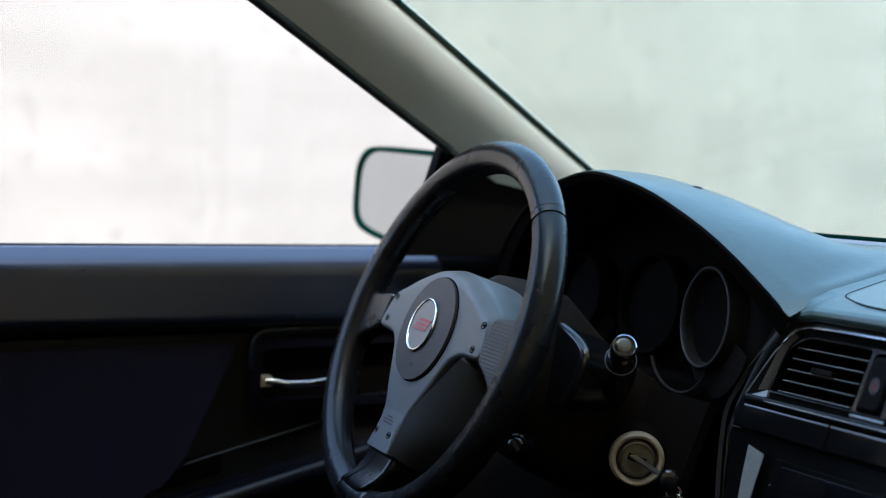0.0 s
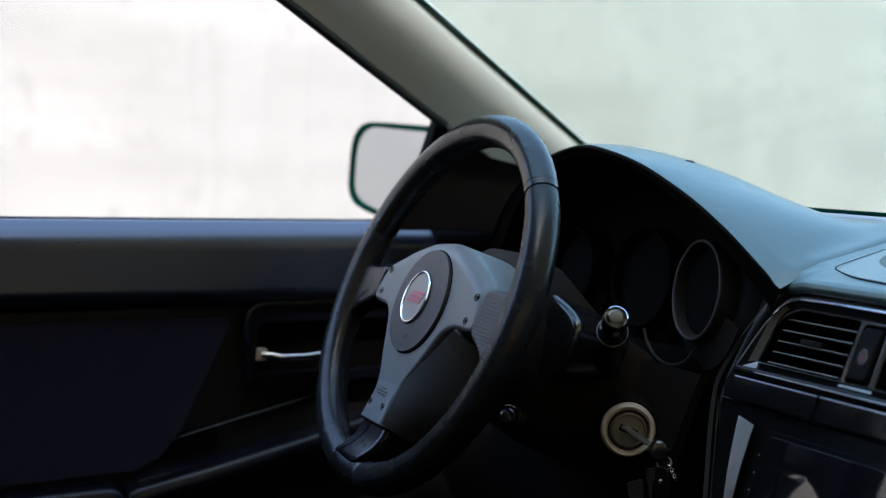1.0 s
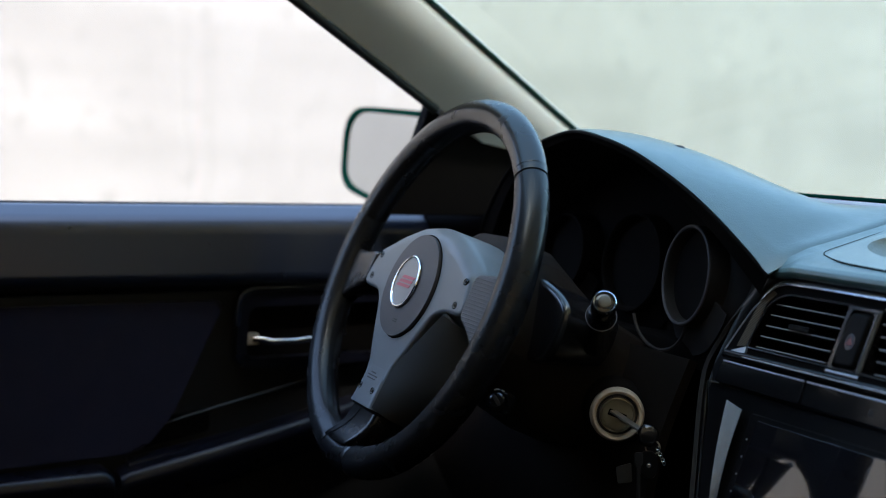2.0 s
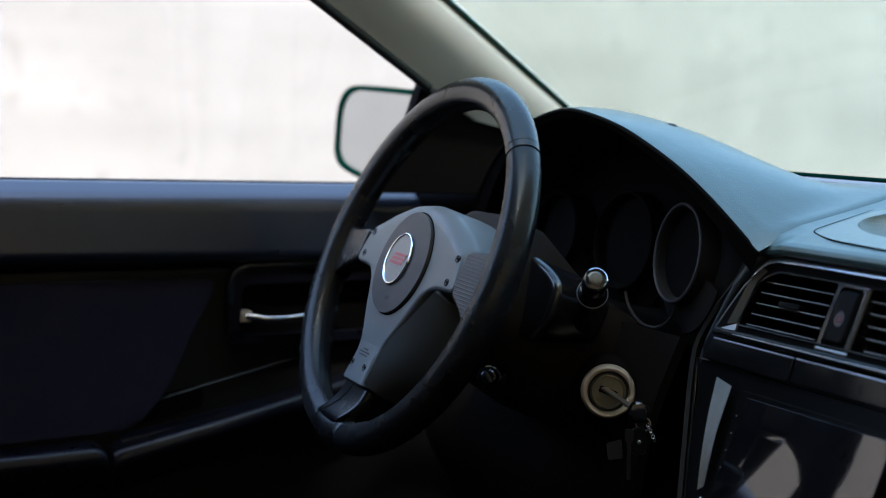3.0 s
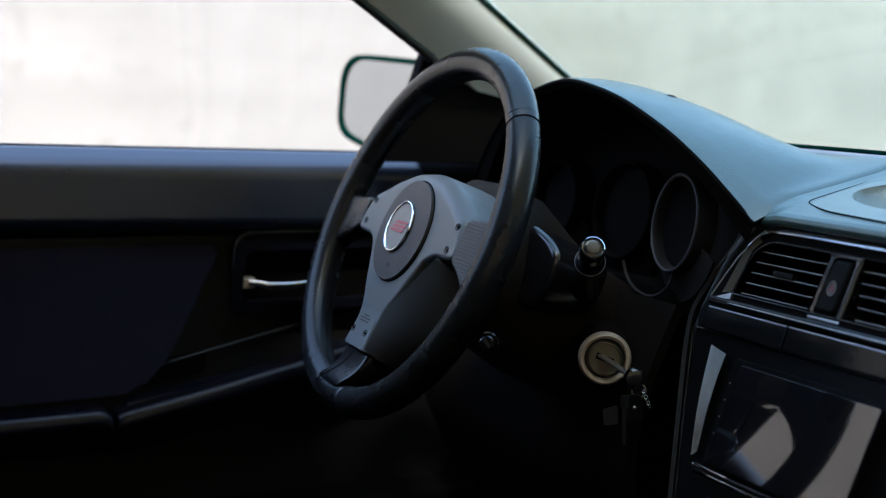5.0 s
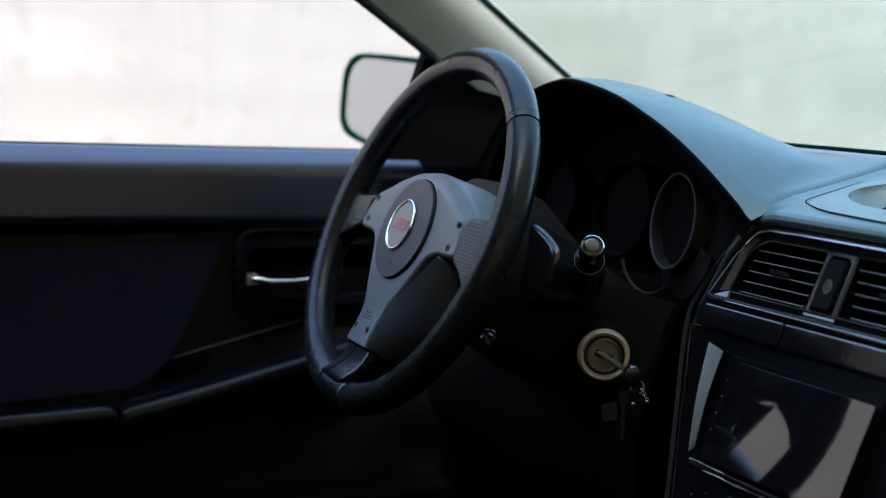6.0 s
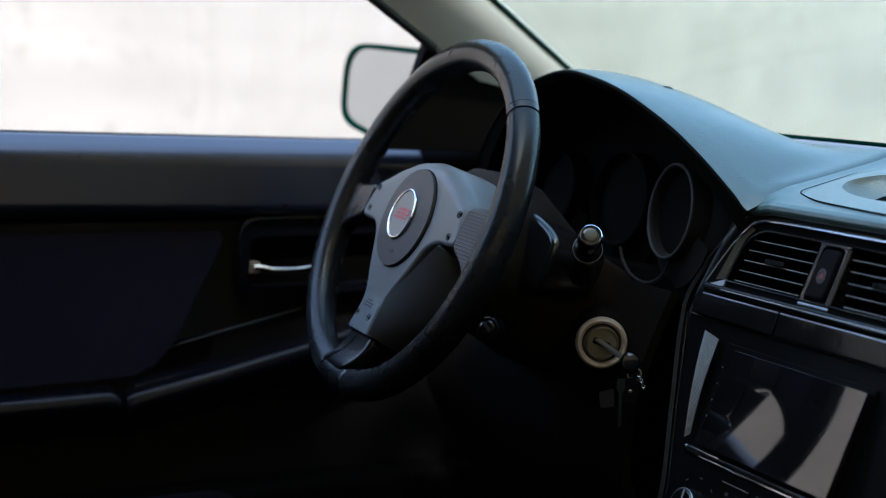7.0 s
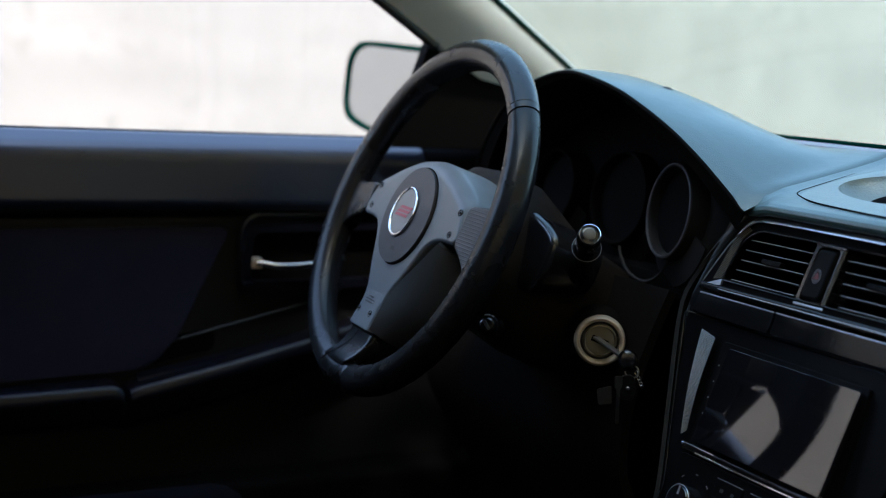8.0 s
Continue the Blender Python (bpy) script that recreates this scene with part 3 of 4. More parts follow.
part("dash_cheek", sheet(cheek_at, 30, 12, 0.004), M_BEZEL, dash, "black grained dash side")
part("dash_core", box(-0.64, 0.66, 0.30, 0.43, -0.45, 0.05, 0.02), M_DEEP, dash)
part("glovebox_face", box(0.175, 0.66, 0.215, 0.30, -0.35, 0.02, 0.02), M_DARK, dash)
lid = rounded([(-0.083, 0.246), (-0.045, 0.230), (0.040, 0.2225), (0.105, 0.2225), (0.110, 0.358), (-0.092, 0.358)], [0.012, 0.03, 0.03, 0.02, 0.02, 0.02], 6)


def on_top(x, y, lift):
    return Vector((x, y, 0.0505 + (y - 0.26) * 0.2215 + lift))


lid_fine = even(lid, 0.004)


def lid_rings():
    """The lid's rim, then rings that close in on the bowl pressed into it."""
    bowl = [(0.012 + 0.082 * math.cos(a), 0.298 + 0.046 * math.sin(a)) for a in [math.atan2((q[1] - 0.298) / 0.046, (q[0] - 0.012) / 0.082) for q in lid_fine]]
    rings = [[on_top(x, y, -0.002) for x, y in lid_fine], [on_top(x, y, 0.0008) for x, y in lid_fine]]
    for k in (0.5, 0.92, 1.0):
        rings.append([on_top(a[0] * (1 - k) + b[0] * k, a[1] * (1 - k) + b[1] * k, 0.0014) for a, b in zip(lid_fine, bowl)])
    for k in (0.985, 0.96, 0.92, 0.86, 0.78, 0.65, 0.5, 0.3, 0.1):
        rings.append([on_top(0.012 + (b[0] - 0.012) * k, 0.298 + (b[1] - 0.298) * k, 0.0014 - 0.034 * (1 - k * k) ** 0.7) for b in bowl])
    return rings


bm = loft(lid_rings(), cap=False)
bmesh.ops.holes_fill(bm, edges=[e for e in bm.edges if e.is_boundary and (e.verts[0].co - on_top(0.012, 0.298, -0.03)).length < 0.03], sides=0)
part("pocket_lid", bm, M_LID, dash, "grained lid with a shallow round bowl")
bm = sweep([on_top(x, y, 0.0008) for x, y in lid], 0.0007, 6, closed=True)
part("lid_groove", bm, M_DEEP, dash)
part("demister_grille", box(-0.125, 0.64, 0.374, 0.3885, 0.070, 0.0808, 0.0015), M_SLOT, dash, "dark slotted demister strip")
part("light_sensor", lathe([(0, 0.0030), (0.005, 0.0026), (0.0080, 0.0004), (0.0088, -0.012)], 20), M_DARK, dash, "small black dome sensor", Matrix.Translation((-0.286, 0.244, dome(-0.286, 0.244) + 0.0005)))

# ---- instruments ----
cluster = thing("instrument_cluster", (-0.353, 0.26, -0.06), "unlit black instrument cluster with ringed round gauges", "instruments")
part("back_panel", prism(rounded([(-0.19, -0.055), (0.19, -0.055), (0.20, 0.05), (0.12, 0.115), (-0.12, 0.115), (-0.20, 0.05)], 0.04), 0, 0.008, 0.003), M_DEEP, cluster, "", facing((-0.353, 0.266, 0.0), (0, -1, 0.12)))
for gx, gr, gy in ((-0.228, 0.0465, 0.236), (-0.350, 0.050, 0.256), (-0.474, 0.042, 0.250)):
    # Only the right gauge keeps its grey; near-black paints the others' shade.
    gf = facing((gx, gy, 0.012), (-0.20 if gx > -0.3 else 0.0, -1, 0.14))
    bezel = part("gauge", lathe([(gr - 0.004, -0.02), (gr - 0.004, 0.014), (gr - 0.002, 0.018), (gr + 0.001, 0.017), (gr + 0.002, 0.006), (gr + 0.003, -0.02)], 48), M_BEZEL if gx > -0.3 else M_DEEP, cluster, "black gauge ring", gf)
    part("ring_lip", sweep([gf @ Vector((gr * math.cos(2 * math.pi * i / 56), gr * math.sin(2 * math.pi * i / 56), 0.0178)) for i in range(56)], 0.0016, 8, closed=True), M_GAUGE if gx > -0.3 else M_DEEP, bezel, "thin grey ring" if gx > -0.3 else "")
    if gx > -0.3:
        part("gauge_surround", sheet(lambda s, t: Vector(((gr + 0.001 + 0.020 * t) * math.cos(math.pi * (-0.90 + 1.35 * s)), (gr + 0.001 + 0.020 * t) * math.sin(math.pi * (-0.90 + 1.35 * s)), -0.002 - 0.014 * t * t)), 36, 5, 0.003), M_BEZEL, bezel, "dark grey gauge surround", gf)
    part("dial", lathe([(0, 0), (gr - 0.004, 0), (gr - 0.004, -0.003), (0, -0.003)], 40), M_DEEP, bezel, "", gf @ Matrix.Translation((0, 0, 0.008)))
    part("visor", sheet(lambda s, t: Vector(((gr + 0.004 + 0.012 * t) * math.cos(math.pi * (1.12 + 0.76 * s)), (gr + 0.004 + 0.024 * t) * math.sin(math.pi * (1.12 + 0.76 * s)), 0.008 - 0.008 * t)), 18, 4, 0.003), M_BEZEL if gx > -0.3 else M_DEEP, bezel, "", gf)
part("visor_lip", sweep([(-0.270 + 0.043 * math.cos(radians(a)), 0.2185, -0.0265 + 0.036 * math.sin(radians(a))) for a in range(190, 351, 8)], 0.0016, 8), M_CHEEK, cluster, "curved dark lip below the gauge")
part("visor_bar", box(-0.54, -0.17, 0.225, 0.26, -0.075, -0.050, 0.006), M_DEEP, cluster)

# ---- steering column ----
TILT = radians(22.6)
WHEEL = axes((-0.3527, 0, 0.0015), Vector((1, 0, 0)), Vector((0, math.sin(TILT), math.cos(TILT))), Vector((0, -math.cos(TILT), math.sin(TILT))))
column = thing("steering_column", (-0.353, 0.15, -0.16), "matt black steering column cover with control stalks", "steering column")


def shroud_ring(depth, half, up, down):
    pts = [(-half, -0.02), (-half * 0.9, up * 0.6), (-half * 0.55, up), (half * 0.55, up), (half * 0.9, up * 0.6), (half, -0.02), (half * 0.92, -down * 0.6), (half * 0.6, -down), (-half * 0.6, -down), (-half * 0.92, -down * 0.6)]
    return [WHEEL @ Vector((x, y, -depth)) for x, y in rounded(pts, 0.02, 3)]


part("column_cover", loft([shroud_ring(0.050, 0.066, 0.058, 0.055), shroud_ring(0.058, 0.072, 0.070, 0.062), shroud_ring(0.10, 0.086, 0.072, 0.085), shroud_ring(0.17, 0.084, 0.04, 0.10), shroud_ring(0.26, 0.07, 0.03, 0.08)]), M_COLUMN, column)
for px, pw, pr in ((-0.022, 0.056, 0.019), (0.029, 0.052, 0.024)):
    part("cover_shoulder", lathe([(0, 0.0)] + [(pr * math.sin(radians(a)), -0.016 * (1 - math.cos(radians(a)))) for a in (15, 30, 45, 60, 75, 90)] + [(pr, -0.05)], 28), M_SHOULDER, column, "grey upper cover shoulder", WHEEL @ pose(px, pw, -0.056, -40, 0, 0))
ear = [(0.012, 0.0311), (0.0245, 0.0290), (0.0425, 0.0245), (0.0580, 0.0187), (0.0700, 0.0115), (0.0737, 0.0033), (0.0727, -0.0066), (0.0705, -0.019), (0.0655, -0.0325), (0.052, -0.048), (-0.03, -0.048), (-0.03, 0.031)]
part("switch_housing", pillow(rounded(ear, 0.012, 4), -0.065, 0.002, 0.007, -0.010), M_EAR, column, "satin black switch housing", facing((-0.300, 0.085, -0.020), (0.0, -1, 0.25)))
stalk_axis = Vector((0.855, -0.48, 0.50)).normalized()
sf = facing((-0.152, 0.076, 0.004), stalk_axis)
stalk = part("wiper_stalk", lathe([(0, -0.002), (0.0075, -0.002), (0.0098, -0.0035), (0.0112, -0.008), (0.0112, -0.02), (0.0098, -0.024), (0.0098, -0.031), (0.0128, -0.034), (0.0134, -0.038), (0.0132, -0.048), (0.0100, -0.054), (0.0105, -0.085), (0.0135, -0.11), (0, -0.11)], 32), M_GLOSS, column, "black wiper control stalk", sf)
part("end_button", lathe([(0, 0.0012), (0.0042, 0.0012), (0.0054, 0.0004), (0.0056, -0.003), (0, -0.003)], 28), M_BUTTON, stalk, "grey round end button", sf)
part("end_ring", lathe([(0.0084, -0.0030), (0.0088, -0.0008), (0.0094, -0.0004), (0.0101, -0.0010), (0.0104, -0.0036)], 32), M_CHROME, stalk, "", sf)
# Pale ring paints the highlight that runs round the collar's edge.
part("collar_highlight", sweep([sf @ Vector((0.0133 * math.cos(b), 0.0133 * math.sin(b), -0.0375)) for b in [2 * math.pi * i / 40 for i in range(40)]], 0.0005, 6, closed=True), M_EDGE, stalk, "thin painted highlight on the collar edge")
ls = facing((-0.50, 0.085, 0.028), (-0.92, -0.38, 0.1))
lstalk = part("lamp_stalk", lathe([(0, 0), (0.009, -0.001), (0.011, -0.006), (0.011, -0.04), (0.007, -0.046), (0.006, -0.13), (0, -0.13)], 28), M_GLOSS, column, "black lamp control stalk", ls)
kf = facing((-0.238, 0.0245, -0.0935), (0.75, -0.62, 0.22))
knob = part("column_knob", lathe([(0, 0.007), (0.0056, 0.007), (0.0070, 0.0058), (0.0075, 0.0), (0.0082, -0.004), (0.0082, -0.03), (0, -0.03)], 28), M_GLOSS, column, "round black column switch", kf)
part("knob_bar", box(-0.0016, 0.0016, -0.005, 0.005, 0.0066, 0.0092, 0.001), M_HORN, knob, "", kf @ pose(0, 0, 0, 0, 0, 35))
part("knob_collar", lathe([(0.0078, 0.002), (0.0094, 0.003), (0.0106, 0.0015), (0.0110, -0.006), (0.0110, -0.03), (0.0086, -0.03)], 28), M_EAR, knob, "dark grey collar", kf)
for a in (62, 88, 104):
    part("print_mark", box(-0.0014, 0.0014, -0.0006, 0.0006, 0, 0.0005), M_MARK, knob, "", kf @ pose(0.0098 * math.cos(radians(a)), 0.0098 * math.sin(radians(a)), 0.0026, 0, 0, a + 90))
lock_at = Vector((-0.2204, 0.1402, -0.1115))
lf = facing(lock_at, (0.86, -0.48, 0.05))
lock = part("ignition_lock", lathe([(0.0190, -0.006), (0.0192, -0.001), (0.0200, 0.0015), (0.0222, 0.0025), (0.0240, 0.001), (0.0250, -0.003), (0.0252, -0.03)], 56), M_BRASS, column, "worn cream ignition lock ring", lf)
part("lock_well", lathe([(0, -0.0065), (0.0193, -0.006), (0.0193, -0.03), (0, -0.03)], 36), M_HORN, lock, "", lf)
part("lock_core", lathe([(0, -0.0025), (0.0140, -0.0025), (0.0150, -0.0005), (0.0160, -0.001), (0.0165, -0.004), (0.0165, -0.02), (0, -0.02)], 44), M_OLIVE, lock, "dull olive metal lock core", lf)
part("key_slot", box(-0.0030, 0.0030, -0.0085, 0.0085, -0.0030, -0.0018, 0.0006), M_DEEP, lock, "", lf @ pose(0, 0, 0, 0, 0, 70))
part("lock_collar", lathe([(0.0252, -0.007), (0.0270, -0.012), (0.0280, -0.03), (0.030, -0.05)], 40), M_KNEE, lock, "", lf)

# key in the lock, with its ring
key = thing("ignition_key", lf @ Vector((0, 0, 0.03)), "ignition key in the lock with a black head and ring", "key")
kd = facing(lf @ Vector((-0.002, 0.002, 0.0)), (0.86, 0.16, -0.26))
part("blade", box(-0.0035, 0.0035, -0.0012, 0.0012, -0.004, 0.036, 0.0005), M_DULL, key, "worn metal key blade", kd)
head_mid = kd @ Vector((0, 0, 0.0435))
HANG = facing(head_mid, (0.87, -0.48, 0.12))
part("head", loft([[HANG @ Vector((r * math.cos(2 * math.pi * i / 24), 1.08 * r * math.sin(2 * math.pi * i / 24), w)) for i in range(24)] for r, w in ((0.004, -0.0055), (0.0075, -0.0045), (0.0096, -0.0015), (0.0098, 0.001), (0.0080, 0.004), (0.004, 0.0055))]), M_GLOSS, key, "round black key head")
part("key_ring", sweep([HANG @ Vector((0.0045 + 0.0062 * math.cos(a), -0.0105 + 0.0062 * math.sin(a), 0.002 * math.cos(a))) for a in [2 * math.pi * i / 28 for i in range(28)]], 0.0007, 8, closed=True), M_DULL, key, "split steel key ring")
part("fob", prism(rounded([(-0.006, 0), (0.006, 0), (0.0085, -0.012), (0.006, -0.024), (-0.006, -0.024), (-0.0085, -0.012)], 0.005), -0.004, 0.004, 0.002), M_STACK, key, "small black fob", HANG @ Matrix.Translation((0.001, -0.0140, 0)))
part("rivet", lathe([(0, 0.0014), (0.0018, 0.0011), (0.0025, 0.0)], 14), M_CHROME, key, "bright fob rivet", HANG @ Matrix.Translation((0.001, -0.0265, 0.0040)))
part("spare_key", prism(rounded([(-0.004, 0), (0.004, 0), (0.004, -0.010), (0.0016, -0.013), (0.0014, -0.045), (-0.0014, -0.045), (-0.0016, -0.013), (-0.004, -0.010)], 0.002), -0.001, 0.001), M_DARK, key, "dark hanging spare key", HANG @ pose(-0.0085, -0.0150, 0.0055, 0, 20, 1))
part("tag", prism(rounded([(-0.007, 0.006), (0.007, 0.009), (0.007, -0.008), (-0.006, -0.009)], 0.002), -0.001, 0.001), M_DARK, key, "dull dark tag", HANG @ pose(-0.0200, -0.0350, -0.004, 0, 0, 4))
for k in range(6):
    c = Vector((0.0085 + 0.0012 * k, -0.011 - 0.0026 * k, 0.003))
    part("chain_link", sweep([HANG @ (c + Vector((0.0013 * math.cos(a), 0.0019 * math.sin(a), 0.0008 * math.cos(a) * (-1) ** k))) for a in [2 * math.pi * i / 14 for i in range(14)]], 0.0005, 6, closed=True), M_CHROME, key)

# ---- steering wheel ----
wheel = thing("steering_wheel", WHEEL @ Vector((0, 0, -0.04)), "three-spoke black leather steering wheel with grey hub", "steering wheel")
RIM_R, RIM_T, RIM_TALL = 0.1725, 0.0152, 1.014
RIM_DOWN = -0.0045
SPIN = pose(0, 0, 0, 0, 0, -1.6)
WH = WHEEL @ SPIN


def arc(a0, a1, n, r=RIM_R, w=0.0):
    return [WH @ Vector((r * math.cos(radians(a0 + (a1 - a0) * i / n)), RIM_TALL * r * math.sin(radians(a0 + (a1 - a0) * i / n)) + RIM_DOWN, w)) for i in range(n + 1)]


def tuck(base, swell=0.0):
    return lambda t: base + swell * math.sin(math.pi * t) - 0.0005 * (max(0, 1 - t / 0.012) + max(0, 1 - (1 - t) / 0.012))


part("rim_top", sweep(arc(42.5, 162, 110), tuck(RIM_T, 0.0008), 28), M_LEATHER, wheel, "smooth black leather upper rim")
part("rim_grip", sweep(arc(-83, 42.5, 100), tuck(RIM_T, 0.0014), 28), M_PERF, wheel, "perforated black leather rim grip")
part("rim_grip", sweep(arc(162, 258, 84), tuck(RIM_T, 0.0012), 28), M_PERF, wheel, "perforated black leather rim grip")
part("rim_bottom", sweep(arc(258, 277, 24), tuck(RIM_T, 0.0), 28), M_LEATHER, wheel, "smooth black leather lower rim")
for a in (42.5,):
    c = WH @ Vector((RIM_R * math.cos(radians(a)), RIM_TALL * RIM_R * math.sin(radians(a)) + RIM_DOWN, 0))
    nx = (WH.to_3x3() @ Vector((math.cos(radians(a)), math.sin(radians(a)), 0))).normalized()
    nz = (WH.to_3x3() @ Vector((0, 0, 1))).normalized()
    part("seam", sweep([c + (nx * math.cos(b) + nz * math.sin(b)) * (RIM_T - 0.0001) for b in [2 * math.pi * i / 32 for i in range(32)]], 0.0005, 6, closed=True), M_DEEP, wheel)
roll_at = radians(45.2)
c = WH @ Vector((RIM_R * math.cos(roll_at), RIM_TALL * RIM_R * math.sin(roll_at) + RIM_DOWN, 0))
nx = (WH.to_3x3() @ Vector((math.cos(roll_at), math.sin(roll_at), 0))).normalized()
part("seam_roll", sweep([c + (nx * math.cos(b) + nz * math.sin(b)) * (RIM_T - 0.0013) for b in [2 * math.pi * i / 36 for i in range(36)]], 0.0017, 10, closed=True), M_LEATHER, wheel, "raised leather fold beside the seam")
half = [(0.0, 0.0575), (0.038, 0.0530), (0.072, 0.0405), (0.106, 0.023), (0.112, -0.020), (0.074, -0.021), (0.062, -0.030), (0.052, -0.048), (0.040, -0.070), (0.028, -0.088), (0.026, -0.105), (0.028, -0.129)]
hub_outline = [(x - 0.005 if y < -0.02 and x < 0.07 else x, y) for x, y in half] + [(-x, y) for x, y in half[::-1][:-1]]
hub_outline = hub_outline[::-1]
hub = part("hub_cover", pillow(rounded(hub_outline, 0.008, 4), -0.050, 0.005, lambda x, y: 0.004 + 0.014 * min(1, max(0, (y - 0.002) / 0.020)), 0.002, 10), M_PAD, wheel, "satin dark grey hub cover", WH, sharp=85)
skirt_in = smooth_curve([(0, 0.082), (0.25, 0.062), (0.6, 0.034), (1, 0.020)])
skirt_out = smooth_curve([(0, 0.096), (0.2, 0.096), (0.6, 0.080), (1, 0.034)])


def skirt_at(s, t):
    a = Vector((skirt_in(s), -0.021 - 0.104 * s, 0.0035))
    b = Vector((skirt_out(s) - 0.004, -0.027 - 0.100 * s, -0.034))
    p = a.lerp(b, t)
    return p + Vector((0.004, -0.002, 0.004)) * math.sin(math.pi * t)


# Flank takes the darkened hub plastic, so its shade is painted.
part("hub_skirt", sheet(skirt_at, 20, 10, -0.006), M_SKIRT, wheel, "sloping lower hub flank with shade in its colour", WH)
horn = part("horn_pad", prism(circle(0.0485, 64, -0.002, -0.008, 0.0510), 0.003, 0.0085, 0.004, 4), M_HORN, wheel, "round charcoal horn pad", WH)
part("pad_gap", sweep([WH @ Vector((x, y, 0.0048)) for x, y in circle(0.0492, 64, -0.002, -0.008, 0.0517)], 0.0008, 6, closed=True), M_DEEP, horn)
part("badge_plate", prism(circle(0.0225, 48, -0.008, -0.006, 0.0245), 0.007, 0.0098, 0.0008), M_BADGE, horn, "silver badge plate", WH)
part("badge_ring", sweep([WH @ Vector((x, y, 0.0098)) for x, y in circle(0.0232, 56, -0.008, -0.006, 0.0252)], 0.0013, 8, closed=True), M_CHROME, horn, "bright badge ring")
for i in range(3):
    y0 = -0.0115 + 0.0042 * i
    part("badge_stroke", prism([(-0.024 + 0.003 * i, y0), (0.003 + 0.002 * i, y0), (0.006 + 0.002 * i, y0 + 0.003), (-0.021 + 0.003 * i, y0 + 0.003)], 0.0099, 0.0104), M_RED, horn, "raspberry red bar", WH)
part("horn_mark", box(-0.004, 0.004, -0.0455, -0.0445, 0.0086, 0.0090), M_DARK, horn, "", WH)
part("horn_mark", box(-0.004, 0.004, -0.0435, -0.0425, 0.0086, 0.0090), M_DARK, horn, "", WH)
for x, y in ((0.097, 0.011), (0.094, -0.012), (-0.092, 0.013), (-0.096, -0.010), (-0.018, -0.113), (0.011, -0.113)):
    sfm = WH @ Matrix.Translation((x, y, 0.0052 if y > -0.1 else 0.0077))
    sc = part("screw", lathe([(0, -0.0012), (0.0022, -0.0012), (0.0030, 0.0006), (0.0034, 0.0004), (0.0036, -0.002)], 18), M_GLOSS, hub, "", sfm)
    part("screw_socket", lathe([(0, 0.0001), (0.0014, 0.0001), (0.0014, -0.0008), (0, -0.0008)], 6), M_DEEP, sc, "", sfm)
spoke_half = {1: [(0.106, 0.021), (0.128, 0.023), (0.160, 0.026), (0.164, -0.020), (0.160, -0.072), (0.151, -0.053), (0.139, -0.0385), (0.122, -0.028), (0.106, -0.022)],
              -1: [(-0.106, 0.017), (-0.130, 0.013), (-0.160, 0.012), (-0.160, -0.048), (-0.142, -0.034), (-0.110, -0.020)]}
for sx in (1, -1):
    grip = rounded(spoke_half[sx], 0.006, 4)
    part("spoke_grip", pillow(grip, -0.012, 0.0045, 0.0045, 0.0), M_RIB if sx > 0 else M_LEATHER, wheel, "ribbed black thumb grip" if sx > 0 else "black leather thumb grip", WH)


def spoke_ring(v, left, right, w):
    pts = [(left, w - 0.024), (left, w - 0.006), (left + 0.0025, w - 0.0015), (left + 0.007, w), (right - 0.007, w), (right - 0.0025, w - 0.0015), (right, w - 0.006), (right, w - 0.024)]
    return [WH @ Vector((x, v, q)) for x, q in pts]


part("hub_foot", loft([spoke_ring(-0.0905, -0.0275, 0.0225, 0.0052), spoke_ring(-0.105, -0.0262, 0.0212, 0.0067), spoke_ring(-0.1288, -0.0278, 0.0228, 0.0091)]), M_PAD, wheel, "sloping grey foot of the hub cover", sharp=60)
part("lower_spoke", loft([spoke_ring(-0.1315, -0.030, 0.028, 0.003), spoke_ring(-0.138, -0.030, 0.028, 0.0038), spoke_ring(-0.145, -0.0305, 0.027, 0.0052), spoke_ring(-0.152, -0.032, 0.025, 0.0075), spoke_ring(-0.158, -0.0345, 0.022, 0.0102), spoke_ring(-0.164, -0.039, 0.018, 0.0130), spoke_ring(-0.169, -0.044, 0.013, 0.0140), spoke_ring(-0.173, -0.048, 0.009, 0.0125)]), M_LEATHER, wheel, "leather-wrapped lower spoke", sharp=60)
part("lower_seam", sweep([WH @ Vector((x, y, w)) for x, y, w in ((-0.006, -0.132, 0.0032), (-0.009, -0.142, 0.0047), (-0.014, -0.152, 0.0077), (-0.020, -0.160, 0.0113), (-0.026, -0.168, 0.0160), (-0.030, -0.174, 0.0162))], 0.0005, 6), M_DEEP, wheel)
for k in range(12):
    t = k / 11
    part("stitch", sweep([WH @ Vector((0.0284 - 0.009 * t, -0.135 - 0.026 * t, -0.002 + 0.009 * t)), WH @ Vector((0.0287 - 0.009 * t, -0.1362 - 0.026 * t, -0.0042 + 0.009 * t))], 0.0003, 6), M_WEAVE, wheel)
part("spoke_gap", box(-0.028, 0.028, -0.1318, -0.1292, -0.02, 0.0035), M_DEEP, wheel, "", WH)
for i, w in enumerate((0.010, 0.020, 0.017)):
    part("print_mark", box(-0.004 - w / 2, -0.004 + w / 2, -0.0975 - 0.0030 * i, -0.0963 - 0.0030 * i, 0.0056 + 0.0003 * i, 0.0064 + 0.0003 * i), M_HORN, hub, "", WH)
part("boss", lathe([(0, -0.12), (0.045, -0.12), (0.055, -0.06), (0.05, -0.03), (0, -0.03)], 32), M_DARK, wheel, "", WH)

# ---- centre stack ----
def both(pts):
    """An outline from its left half, bottom to top, mirrored to the other side."""
    return [(-x, y) for x, y in pts] + pts[::-1]


